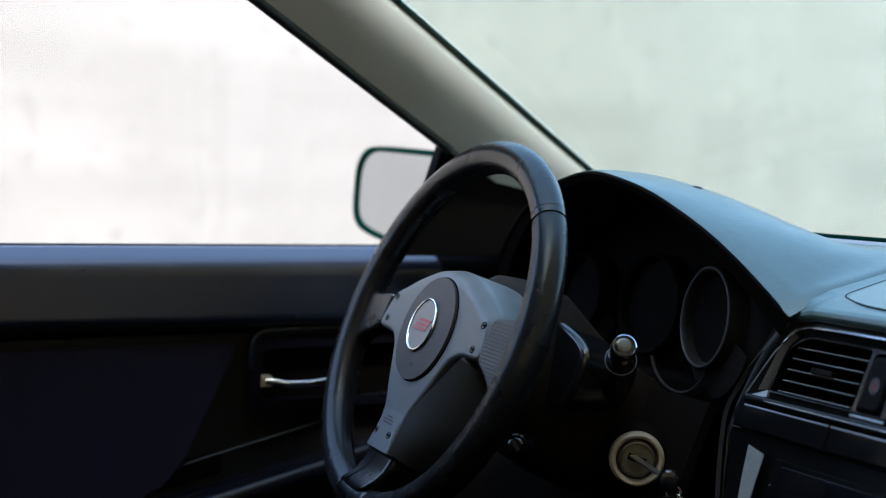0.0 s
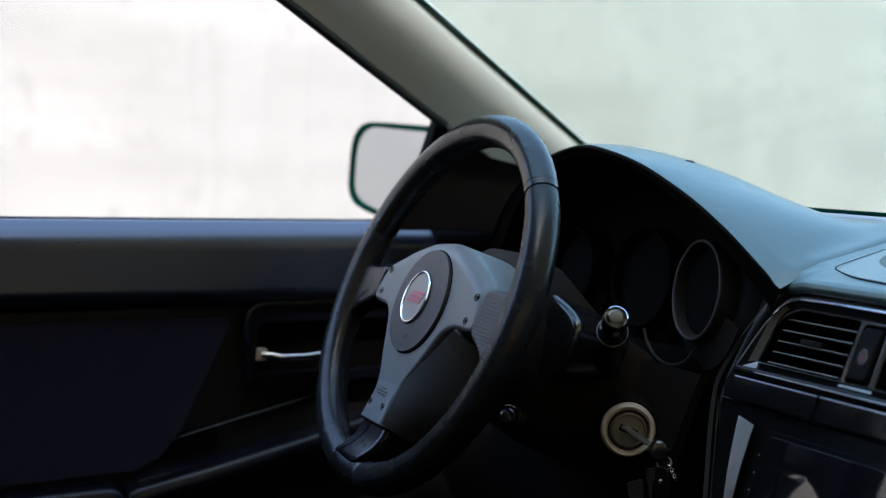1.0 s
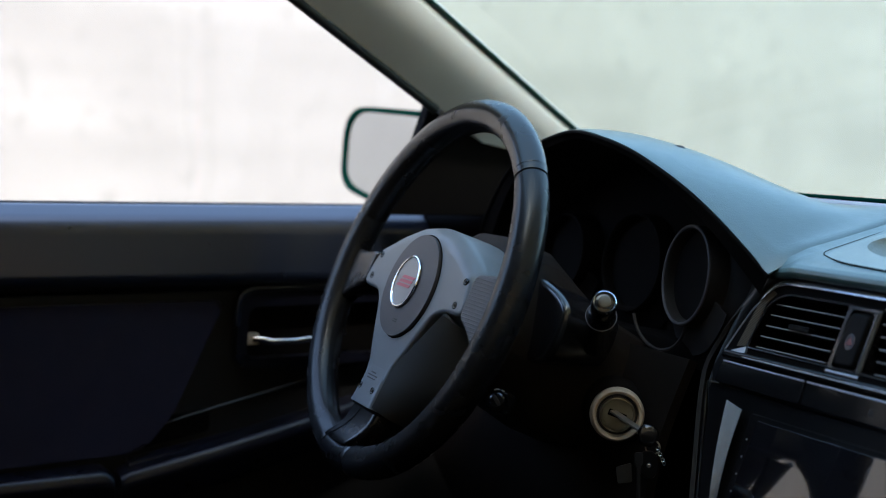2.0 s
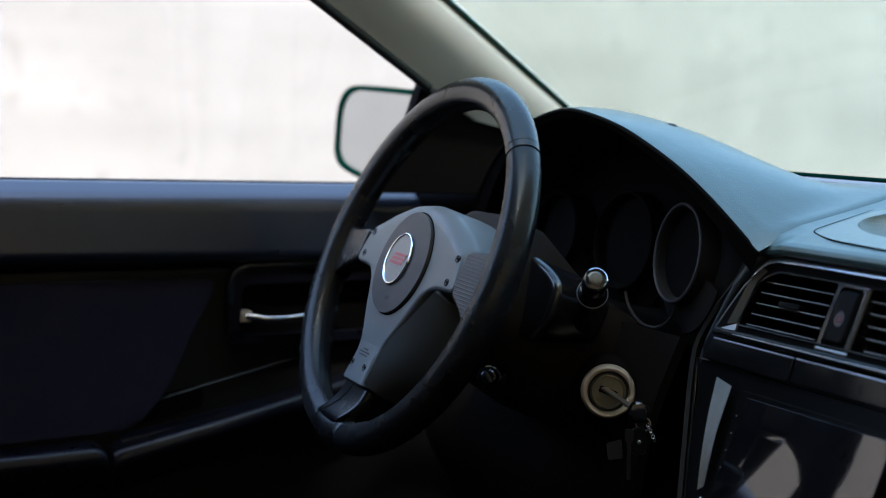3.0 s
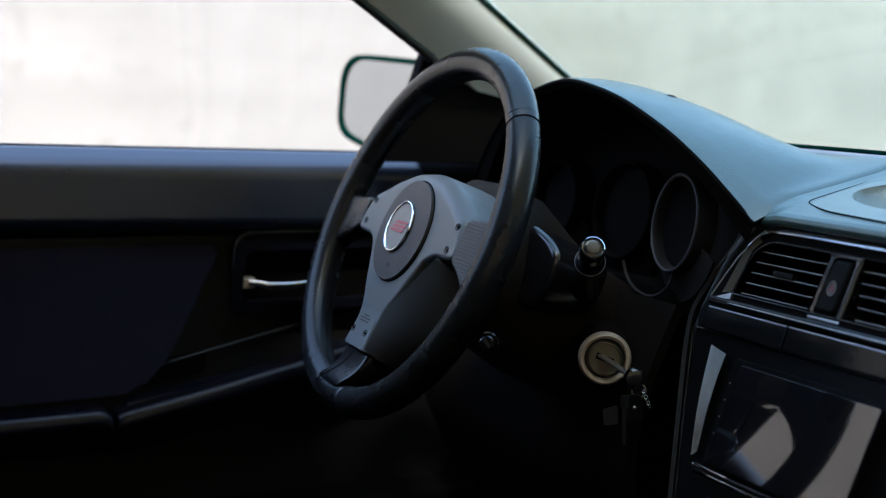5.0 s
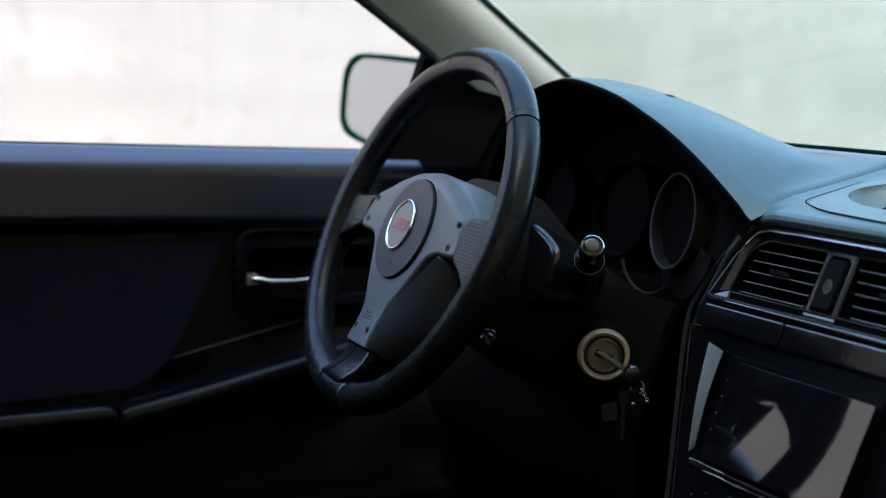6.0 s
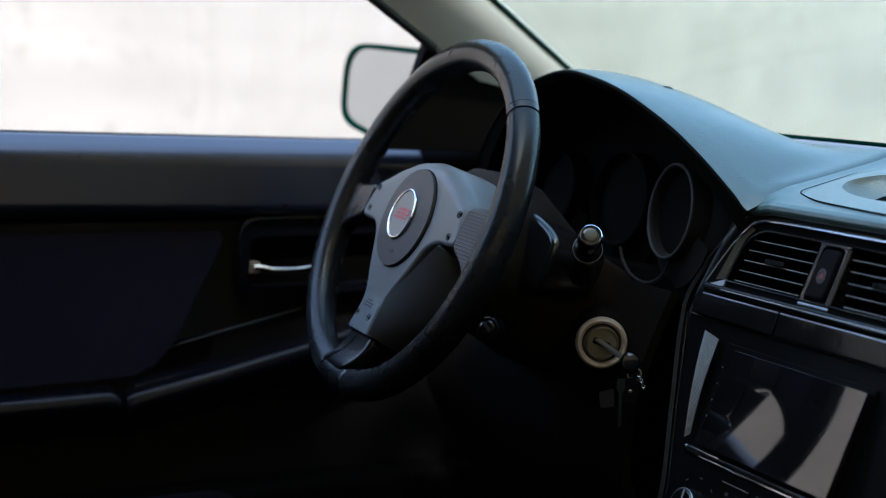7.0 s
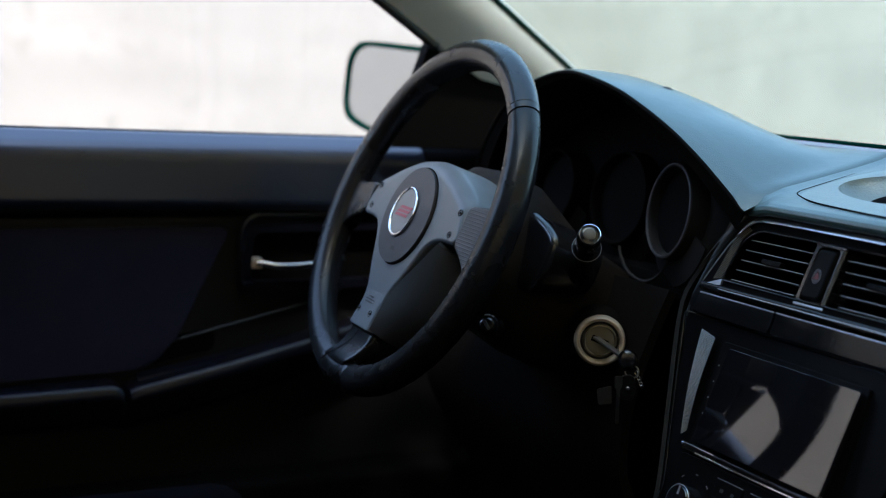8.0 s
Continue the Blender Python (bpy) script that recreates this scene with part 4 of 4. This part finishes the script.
stack = thing("centre_console", PANEL @ Vector((0, -0.35, -0.06)), "black centre console stack with satin trim", "console")
part("stack_body", prism(rounded(both([(-0.100, -0.40), (-0.108, -0.135), (-0.1315, -0.066), (-0.152, 0.006), (-0.160, 0.022), (-0.158, 0.046), (-0.152, 0.0555)]), 0.010, 3), -0.13, -0.004, 0.004), M_STACK, stack, "", PANEL)
part("stack_back", prism(both([(-0.150, 0.054), (-0.138, 0.090), (-0.100, 0.120)]), -0.13, -0.046), M_DEEP, stack, "", PANEL)
outer = rounded(both([(-0.143, 0.0485), (-0.123, 0.090), (-0.097, 0.1160)]), [0.004, 0.03, 0.02, 0.02, 0.03, 0.004], 6)
inner = rounded(both([(-0.116, 0.0565), (-0.106, 0.096), (-0.088, 0.1085)]), [0.004, 0.02, 0.016, 0.016, 0.02, 0.004], 6)
flank = rounded(both([(-0.156, 0.0485), (-0.137, 0.094), (-0.103, 0.1215)]), [0.004, 0.03, 0.02, 0.02, 0.03, 0.004], 6)
part("vent_box", ring_plate(flank, inner, -0.05, -0.005), M_STACK, stack, "", PANEL)
vent_panel = part("vent_frame", ring_plate(outer, inner, -0.006, 0.003), M_DEEP, stack, "black vent surround", PANEL)
for sx in (-1, 1):
    weave = [(sx * x, y) for x, y in ((0.1285, 0.0560), (0.1170, 0.0580), (0.1075, 0.0965), (0.0985, 0.1070), (0.1045, 0.1095), (0.1160, 0.0990))]
    part("weave_strip", prism(weave if sx < 0 else weave[::-1], 0.0028, 0.0036), M_WEAVE, vent_panel, "bronze grey woven strip", PANEL)
edge_line = [(-0.1145, 0.0985), (-0.110, 0.1055), (-0.104, 0.1115), (-0.097, 0.1155), (-0.088, 0.1178), (-0.06, 0.1185), (0.06, 0.1185), (0.088, 0.1178), (0.097, 0.1155), (0.104, 0.1115), (0.110, 0.1055), (0.1145, 0.0985)]


def edge_band(s, t):
    """The sloping upper bevel of the vent frame."""
    k = s * (len(edge_line) - 1)
    i = min(int(k), len(edge_line) - 2)
    f = k - i
    x, y = (edge_line[i][j] * (1 - f) + edge_line[i + 1][j] * f for j in (0, 1))
    wide = min(1, 8 * s, 8 * (1 - s))
    return PANEL @ Vector((x * (1 + 0.02 * (0.5 - t) * wide), y + 0.0042 * wide * (0.5 - t), 0.0042 - 0.0012 * wide * (1 - t) + 0.0004 * math.sin(math.pi * t)))


part("frame_edge", sheet(edge_band, 66, 10, 0.0008), M_BEVEL, vent_panel, "bright top edge")
part("frame_edge", sweep([PANEL @ Vector((x, y, 0.003)) for x, y in ((-0.1425, 0.050), (-0.132, 0.072), (-0.121, 0.0925), (-0.1145, 0.0985))], 0.0008, 8), M_SILVER, vent_panel)
part("vent_lip", sweep([PANEL @ Vector((x, y, 0.003)) for x, y in inner], 0.0012, 8, closed=True), M_GLOSS, vent_panel)
part("lower_bar", box(-0.142, 0.142, 0.0435, 0.0515, -0.004, 0.006, 0.0025, 3), M_FLAP, stack, "satin black trim bar", PANEL)
part("bar_edge", sweep([PANEL @ Vector((x, 0.0475, z)) for x, z in ((-0.128, 0.0052), (-0.085, 0.0060), (0.0, 0.0062), (0.14, 0.0062))], 0.0006, 8), M_SILVER, stack, "silver line")
part("corner_plate", prism(rounded([(-0.142, 0.0475), (-0.114, 0.0515), (-0.114, 0.0575)], 0.001, 2), 0.0, 0.0052), M_SILVER, stack, "", PANEL)
for sx in (-1, 1):
    vent = thing("air_vent", PANEL @ Vector((sx * 0.065, 0.06, -0.02)), "black slatted air vent with a small tab", "air vent", group="air vents in the dashboard")
    hole = [(sx * x, y) for x, y in ((0.112, 0.0575), (0.103, 0.098), (0.088, 0.1075), (0.019, 0.1075), (0.026, 0.0565))]
    hole = hole if sx > 0 else hole[::-1]
    part("vent_back", prism(hole, -0.045, -0.035), M_DEEP, vent, "", PANEL)
    for i in range(5):
        yb = 0.0595 + 0.0098 * i
        xo = 0.1105 - 0.0021 * i
        xi = 0.0268 - 0.0016 * i
        a, b = sorted((sx * xo, sx * xi))
        slat_at = PANEL @ Matrix.Translation((0, yb, 0)) @ pose(0, 0, 0, 3, 0, 0)
        slat = part("slat", box(a, b, -0.0009, 0.0009, -0.028, -0.002, 0.0006, 2), M_DEEP, vent, "", slat_at)
        # Pale strip paints the highlight on the front edge of the black slat.
        part("slat_highlight", box(a, b, -0.0005, 0.0005, -0.0022, -0.0014, 0.0003, 1), M_EDGE, slat, "", slat_at)
    for xv in (0.045, 0.066, 0.088):
        part("back_slat", box(sx * xv - 0.0007, sx * xv + 0.0007, 0.057, 0.106, -0.04, -0.030), M_DEEP, vent, "", PANEL)
    part("tab", box(sx * 0.064 - 0.0125, sx * 0.064 + 0.0125, 0.0795, 0.0845, -0.006, 0.0015, 0.001), M_STACK, vent, "small slat tab", PANEL)
hazard = thing("hazard_switch", PANEL @ Vector((0, 0.05, -0.01)), "black hazard switch with a dull red mark", "switch")
hz_o = rounded([(-0.0205, 0.0525), (0.0165, 0.0525), (0.0205, 0.1085), (-0.0150, 0.1085)], 0.003, 4)
hz_i = rounded([(-0.0165, 0.0570), (0.0105, 0.0570), (0.0145, 0.1055), (-0.0115, 0.1055)], 0.005, 4)
part("switch_frame", ring_plate(hz_o, hz_i, -0.03, 0.002), M_GLOSS, hazard, "satin black switch frame", PANEL)
part("weave_strip", prism([(0.0130, 0.0540), (0.0165, 0.0540), (0.0212, 0.1075), (0.0172, 0.1075)], 0.0018, 0.0030), M_WEAVE, hazard, "bronze grey woven strip", PANEL)
part("frame_top", box(-0.015, 0.020, 0.1055, 0.1085, 0.0018, 0.0034, 0.0006), M_GLOSS, hazard, "", PANEL)
part("frame_foot", box(-0.020, 0.0165, 0.0520, 0.0550, 0.0005, 0.0034, 0.0012), M_SILVER, hazard, "", PANEL)
part("switch_button", pillow(rounded([(-0.0150, 0.0585), (0.0090, 0.0585), (0.0130, 0.1040), (-0.0100, 0.1040)], 0.006, 5), -0.01, 0.0045, 0.0035, 0.0, 4, 0.0015), M_STACK, hazard, "black rocker button", PANEL)
part("warning_lens", prism(circle(0.0052, 28, -0.001, 0.0795, 0.0068), 0.0040, 0.0050, 0.0004), M_LENS, hazard, "dark smoked lens", PANEL)
part("warning_mark", prism([(-0.0048, 0.0770), (0.0028, 0.0770), (-0.0005, 0.0838)], 0.0046, 0.0053), M_REDLENS, hazard, "dull red triangle", PANEL)
part("shelf_face", prism(rounded([(-0.146, 0.0215), (-0.0385, 0.0215), (-0.0385, 0.0415), (-0.143, 0.0415)], 0.003, 3), -0.006, 0.002, 0.0012), M_FLAP, stack, "glossy black trim flap", PANEL)
part("shelf_face", prism(rounded([(-0.0365, 0.0215), (0.146, 0.0215), (0.143, 0.0415), (-0.0365, 0.0415)], 0.003, 3), -0.006, 0.002, 0.0012), M_FLAP, stack, "glossy black trim flap", PANEL)
for i, (x0, x1, y0, y1) in enumerate(((0.0365, 0.0375, 0.027, 0.034), (0.0395, 0.0405, 0.027, 0.034), (0.0365, 0.0405, 0.030, 0.031))):
    part("print_mark", box(x0, x1, y0, y1, 0.0020, 0.0024), M_DARK, stack, "", PANEL)
# Silver bars stand in for the sheen line on each flap's top edge.
for x0, x1 in ((-0.141, -0.0395), (-0.0355, 0.141)):
    part("flap_edge_sheen", sweep([PANEL @ Vector((x, 0.0410, 0.0018)) for x in (x0, (x0 + x1) / 2, x1)], 0.0009, 8), M_SILVER, stack)
part("stack_edge", sweep([PANEL @ Vector(p) for p in ((-0.160, 0.0205, -0.003), (-0.1325, -0.064, -0.003), (-0.109, -0.134, -0.003), (-0.101, -0.30, -0.003))], 0.0012, 8), M_GLOSS, stack)
part("stack_edge", sweep([PANEL @ Vector(p) for p in ((-0.155, 0.0205, -0.003), (0.155, 0.0185, -0.003))], 0.0010, 6), M_GLOSS, stack)


def strip_at(s, t):
    """The bowed metal strip beside the screen, s down its length."""
    a = Vector((-0.1219, 0.0088, 0)).lerp(Vector((-0.1025, -0.088, 0)), s)
    b = Vector((-0.0999, 0.0044, 0)).lerp(Vector((-0.0962, -0.083, 0)), s)
    p = a.lerp(b, t)
    return PANEL @ Vector((p.x, p.y, 0.0012 + 0.0026 * math.sin(math.pi * s)))


part("accent_strip", sheet(strip_at, 24, 4, 0.001, (0.1, 0.018)), M_STRIP, stack, "silver woven-pattern strip")
head = thing("head_unit", PANEL @ Vector((0, -0.093, -0.02)), "switched-off black touch screen in the dashboard", "screen")
part("unit_body", prism(rounded([(-0.091, -0.0945), (0.091, -0.0945), (0.0895, 0.004), (-0.0895, 0.004)], 0.002, 2), -0.06, 0.0, 0.0008), M_STACK, head, "", PANEL)
part("display", prism(rounded([(-0.080, -0.089), (0.086, -0.089), (0.086, -0.001), (-0.080, -0.001)], 0.002, 3), -0.004, 0.0030, 0.0003), M_SCREEN, head, "dark glass display", PANEL @ pose(0.003, 0, 0.002, -4.5, -2.0, 0))
for i in range(5):
    part("touch_key", lathe([(0, 0.0004), (0.0007, 0.0003), (0.0008, 0)], 8), M_MARK, head, "", PANEL @ Matrix.Translation((-0.0855, -0.018 - 0.015 * i, 0.0002)))
part("bottom_trim", box(-0.095, 0.095, -0.0995, -0.0925, -0.002, 0.0035, 0.0018, 3), M_GLOSS, stack, "satin black bar below the screen", PANEL)
part("trim_edge", sweep([PANEL @ Vector((x, -0.0985, 0.0032)) for x in (-0.074, -0.04, 0.04, 0.095)], 0.0011, 8), M_CHROME, stack, "silver lower edge")
part("trim_edge", sweep([PANEL @ Vector((x, -0.0932, 0.0032)) for x in (-0.095, -0.075, -0.050)], 0.0008, 8), M_CHROME, stack, "silver upper edge")
part("trim_end", lathe([(0, 0.0018), (0.0014, 0.0012), (0.002, 0.0)], 12), M_CHROME, stack, "", PANEL @ Matrix.Translation((-0.0945, -0.094, 0.0030)))
climate = thing("climate_panel", PANEL @ Vector((0, -0.17, -0.01)), "black climate control panel with round knobs", "controls")
part("panel_face", prism(rounded([(-0.090, -0.175), (0.090, -0.175), (0.098, -0.102), (-0.098, -0.102)], 0.006, 3), -0.02, 0.0, 0.001), M_STACK, climate, "", PANEL)
for kx in (-0.066, 0.066):
    kb = part("knob", lathe([(0, 0.014), (0.013, 0.014), (0.015, 0.012), (0.0165, 0.0), (0, 0.0)], 30), M_GLOSS, climate, "round black knob", PANEL @ Matrix.Translation((kx, -0.142, 0)))
    part("pointer", box(-0.001, 0.001, 0.006, 0.0135, 0.0138, 0.0146), M_MARK, kb, "", PANEL @ Matrix.Translation((kx, -0.142, 0)))
    for i in range(7):
        a = radians(-30 + 40 * i)
        part("print_mark", box(-0.0016, 0.0016, -0.0006, 0.0006, 0, 0.0004), M_SHOULDER, climate, "", PANEL @ pose(kx + 0.0265 * math.cos(a), -0.142 + 0.0265 * math.sin(a), 0, 0, 0, math.degrees(a) + 90))
    part("knob_rim", sweep([PANEL @ Vector((kx + 0.0148 * math.cos(b), -0.142 + 0.0148 * math.sin(b), 0.0125)) for b in [2 * math.pi * i / 40 for i in range(40)]], 0.0005, 6, closed=True), M_SILVER, kb, "thin silver rim")
for bx0, bx1 in ((-0.0395, -0.004), (0.004, 0.0395)):
    key_edge = rounded([(bx0, -0.1265), (bx1, -0.1265), (bx1, -0.1095), (bx0, -0.1095)], 0.002, 3)
    pad = part("button_pad", prism(key_edge, -0.002, 0.0016, 0.0006), M_STACK, climate, "black push button", PANEL)
    part("pad_edge", sweep([PANEL @ Vector((bx0 + 0.001, -0.1097, 0.0014)), PANEL @ Vector(((bx0 + bx1) / 2, -0.1096, 0.0014)), PANEL @ Vector((bx1 - 0.001, -0.1097, 0.0014))], 0.0004, 6), M_EDGE, pad)
    for ix in (0.3, 0.7):
        part("print_mark", box(bx0 + (bx1 - bx0) * ix - 0.002, bx0 + (bx1 - bx0) * ix + 0.002, -0.1200, -0.1170, 0.0015, 0.0019), M_COLLAR, pad, "", PANEL)

# ---- driver's door ----
door = part("car_door", box(-0.78, -0.690, -0.92, 0.40, -0.54, -0.044, 0.008), M_DARK, shell, "charcoal vinyl car door with navy cloth insert")


def along_y(profile, y0, y1, n=10, droop=0.0):
    """A bar of the closed section profile (x, z) along the car, dropping by droop per metre forwards."""
    return loft([[(x, y0 + (y1 - y0) * i / n, z - droop * (y0 + (y1 - y0) * i / n)) for x, z in profile] for i in range(n + 1)])


belt = rounded([(-0.745, 0.026), (-0.745, 0.047), (-0.704, 0.0525), (-0.671, 0.0345), (-0.660, -0.034), (-0.690, -0.046), (-0.745, -0.046)], [0.004, 0.006, 0.006, 0.016, 0.012, 0.006, 0.004], 5)
part("belt_pad", along_y(belt, -0.92, 0.36, 16, 0.010), M_DOOR, door, "padded charcoal upper door trim")
part("outer_skin", sheet(lambda s, t: Vector((-0.80 - 0.03 * math.sin(math.pi * t), -0.92 + 1.34 * s, -0.54 + 0.585 * t)), 10, 10, 0.012), M_PAINT, door)
cloth = [(-0.80, -0.056), (-0.089, -0.056), (-0.110, -0.10), (-0.150, -0.185), (-0.185, -0.225), (-0.80, -0.245)]
DOOR_FACE = axes((-0.690, 0, 0), Vector((0, 1, 0)), Vector((0, 0, 1)), Vector((1, 0, 0)))
part("cloth_insert", prism(rounded(cloth, 0.012, 4), -0.004, 0.010, 0.006, 3), M_NAVY, door, "dark navy cloth insert", DOOR_FACE)
pull_o = rounded([(-0.079, -0.135), (0.15, -0.135), (0.15, -0.041), (-0.074, -0.043)], 0.018, 6)
pull_i = rounded([(-0.066, -0.124), (0.14, -0.124), (0.14, -0.062), (-0.062, -0.064)], 0.012, 6)
pull = part("handle_surround", ring_plate(pull_o, pull_i, -0.004, 0.016), M_ARM, door, "rounded handle surround", DOOR_FACE)
part("surround_edge", sweep([DOOR_FACE @ Vector((x, y, 0.015)) for x, y in ((-0.0775, -0.085), (-0.0765, -0.062), (-0.0735, -0.052), (-0.067, -0.0455), (-0.055, -0.0425), (0.0, -0.0422), (0.15, -0.041))], 0.0038, 10), M_DOOR, door, "rolled edge of the handle surround")
part("handle_cup", prism(pull_i, -0.006, 0.001), M_DEEP, door, "", DOOR_FACE)
part("door_handle", sweep([(-0.676, -0.057, -0.1015), (-0.672, -0.048, -0.1015), (-0.666, -0.036, -0.104), (-0.663, -0.01, -0.104), (-0.663, 0.01, -0.102), (-0.667, 0.04, -0.100), (-0.676, 0.055, -0.099)], 0.0048, 12, flat=0.8), M_CHROME, door, "chrome inner door handle")
part("door_handle_plate", box(-0.69, -0.674, -0.066, -0.050, -0.108, -0.095, 0.002), M_BRASS, door)


def arm_ring(y, top, depth=0.046, thick=0.050):
    pts = [(-0.70, top - thick), (-0.70, top - 0.001), (-0.690 + depth - 0.006, top), (-0.690 + depth, top - 0.012), (-0.690 + depth - 0.012, top - thick)]
    return [(x, y, z) for x, z in rounded(pts, [0.002, 0.002, 0.008, 0.010, 0.012], 6)]


part("armrest", loft([arm_ring(y, z) for y, z in ((-0.80, -0.243), (-0.5, -0.240), (-0.30, -0.236), (-0.236, -0.2345), (-0.228, -0.2365), (-0.222, -0.242))]), M_ARM, door, "padded armrest")
part("pull_grip", loft([arm_ring(y, z, d) for y, z, d in ((-0.214, -0.243, 0.042), (-0.205, -0.238, 0.046), (-0.10, -0.216, 0.046), (0.0, -0.1935, 0.044), (0.10, -0.170, 0.036), (0.16, -0.158, 0.026))]), M_ARM, door, "sloping door pull")
part("pull_pocket", prism(rounded([(-0.195, -0.224), (-0.105, -0.207), (-0.105, -0.180), (-0.195, -0.196)], 0.008, 3), 0.0, 0.004), M_DEEP, door, "", DOOR_FACE)
part("grip_ledge", along_y(rounded([(-0.69, -0.21), (-0.69, -0.196), (-0.672, -0.200), (-0.672, -0.21)], 0.004, 2), -0.20, 0.14, 8, -0.17), M_ARM, door)
part("pocket_lip", sweep([(-0.686, y, z) for y, z in ((-0.198, -0.222), (-0.199, -0.208), (-0.192, -0.203), (-0.10, -0.181), (0.0, -0.158), (0.12, -0.130))], 0.0014, 8), M_ARM, door, "rolled lip above the pull pocket")
part("map_pocket", along_y(rounded([(-0.70, -0.50), (-0.70, -0.36), (-0.65, -0.37), (-0.645, -0.50)], 0.012, 3), -0.75, 0.25), M_DEEP, door)
part("sail_panel", prism(rounded([(0.080, 0.044), (0.40, 0.040), (0.36, 0.150), (0.152, 0.190), (0.128, 0.120)], 0.006, 3), -0.015, 0.004, 0.002), M_DEEP, door, "black mirror corner panel", axes((-0.648, 0, 0), Vector((0, 1, 0)), Vector((-0.0, 0, 1)), Vector((1, 0, 0))))
part("sail_foot", along_y([(x * 1.0 + (0.003 if x > -0.72 else 0), z + (0.003 if z > 0 else 0)) for x, z in belt], 0.162, 0.365, 6, 0.010), M_DEEP, door, "black foot of the mirror panel")
part("belt_seal", sweep([(-0.712, y, 0.0515 - 0.010 * y) for y in (-0.9, -0.3, 0.13)], 0.0025, 8), M_RUBBER, door, "thin dark window seal")


def side_glass_at(s, t):
    z = 0.045 + 0.43 * t
    y = -0.80 + s * (1.13 - 0.42 * t)
    return Vector((-0.715 + 0.19 * t * t + 0.0 * s, y, z))


gl = part("door_glass", sheet(side_glass_at, 8, 8, 0.004), M_SIDEGLASS, door, "clear door window glass")
gl.visible_shadow = False

# passenger door, window down
door2 = part("car_door", box(0.690, 0.78, -0.92, 0.40, -0.54, -0.044, 0.008), M_DARK, shell, "charcoal car door with its window lowered")
part("belt_pad", along_y([(-x, z) for x, z in belt], -0.92, 0.36, 12, 0.010), M_DOOR, door2)
part("outer_skin", sheet(lambda s, t: Vector((0.80 + 0.03 * math.sin(math.pi * t), -0.92 + 1.34 * s, -0.54 + 0.585 * t)), 10, 10, 0.012), M_PAINT, door2)
part("sail_panel", box(0.640, 0.66, 0.13, 0.36, 0.04, 0.15, 0.006), M_DARK, door2)

# door mirror
mirror = thing("door_mirror", (-0.86, 0.24, 0.05), "dark door mirror with a pale grey reflection", "mirror")
MA = Vector((0.963, 0.269, 0.0)).normalized()
MIR = axes((-0.897, 0.2065, 0.1185), MA, Vector((0, 0, 1)), MA.cross(Vector((0, 0, 1))))
m_out = rounded([(-0.098, -0.054), (-0.040, -0.073), (0.098, -0.090), (0.098, 0.050), (-0.088, 0.060)], [0.036, 0.03, 0.02, 0.012, 0.050], 6)
m_in = rounded([(-0.0900, -0.0480), (-0.0385, -0.0655), (0.093, -0.0825), (0.093, 0.0428), (-0.0806, 0.0527)], [0.031, 0.03, 0.018, 0.010, 0.045], 6)
part("housing_rim", ring_plate(m_out, m_in, -0.02, 0.007), M_FRIT, mirror, "dark green mirror edge", MIR)
part("mirror_glass", prism(m_in, -0.002, 0.004), M_MIRROR, mirror, "mirror glass", MIR)
bm = prism(m_out, -0.075, -0.015, 0.0, grow=-0.02)
part("housing", bm, M_FRIT, mirror, "", MIR)
part("mirror_arm", box(-0.83, -0.655, 0.235, 0.275, 0.055, 0.085, 0.008), M_DARK, mirror)

# ---- driver's seat ----
seat = part("driver_seat", box(-0.53, -0.19, -0.62, -0.10, -0.48, -0.375, 0.05, 4), M_SEAT, shell, "dark blue cloth seat with side bolsters")
for x0 in (-0.60, -0.20):
    part("cushion_bolster", box(x0, x0 + 0.085, -0.62, -0.10, -0.48, -0.335, 0.04, 4), M_SEAT, seat)
part("seat_base", box(-0.56, -0.16, -0.60, -0.14, -0.60, -0.45, 0.01), M_DARK, seat)


def back_ring(k):
    z, y = -0.34 + 0.62 * k, -0.52 - 0.14 * k
    h = 0.235 - 0.05 * k * k
    pts = [(-h, 0.05), (-h * 0.8, 0.06), (-h * 0.6, 0.0), (h * 0.6, 0.0), (h * 0.8, 0.06), (h, 0.05), (h * 0.95, -0.08), (-h * 0.95, -0.08)]
    return [(-0.36 + x, y + q, z) for x, q in rounded(pts, 0.03, 3)]


part("backrest", loft([back_ring(k) for k in (0, 0.25, 0.5, 0.75, 0.92, 1.0)]), M_SEAT, seat, "bucket-shaped dark blue backrest")
part("headrest", box(-0.48, -0.24, -0.76, -0.65, 0.31, 0.46, 0.045, 4), M_SEAT, seat)
for hx in (-0.42, -0.30):
    part("headrest_post", sweep([(hx, -0.69, 0.24), (hx, -0.70, 0.35)], 0.006, 8), M_CHROME, seat)
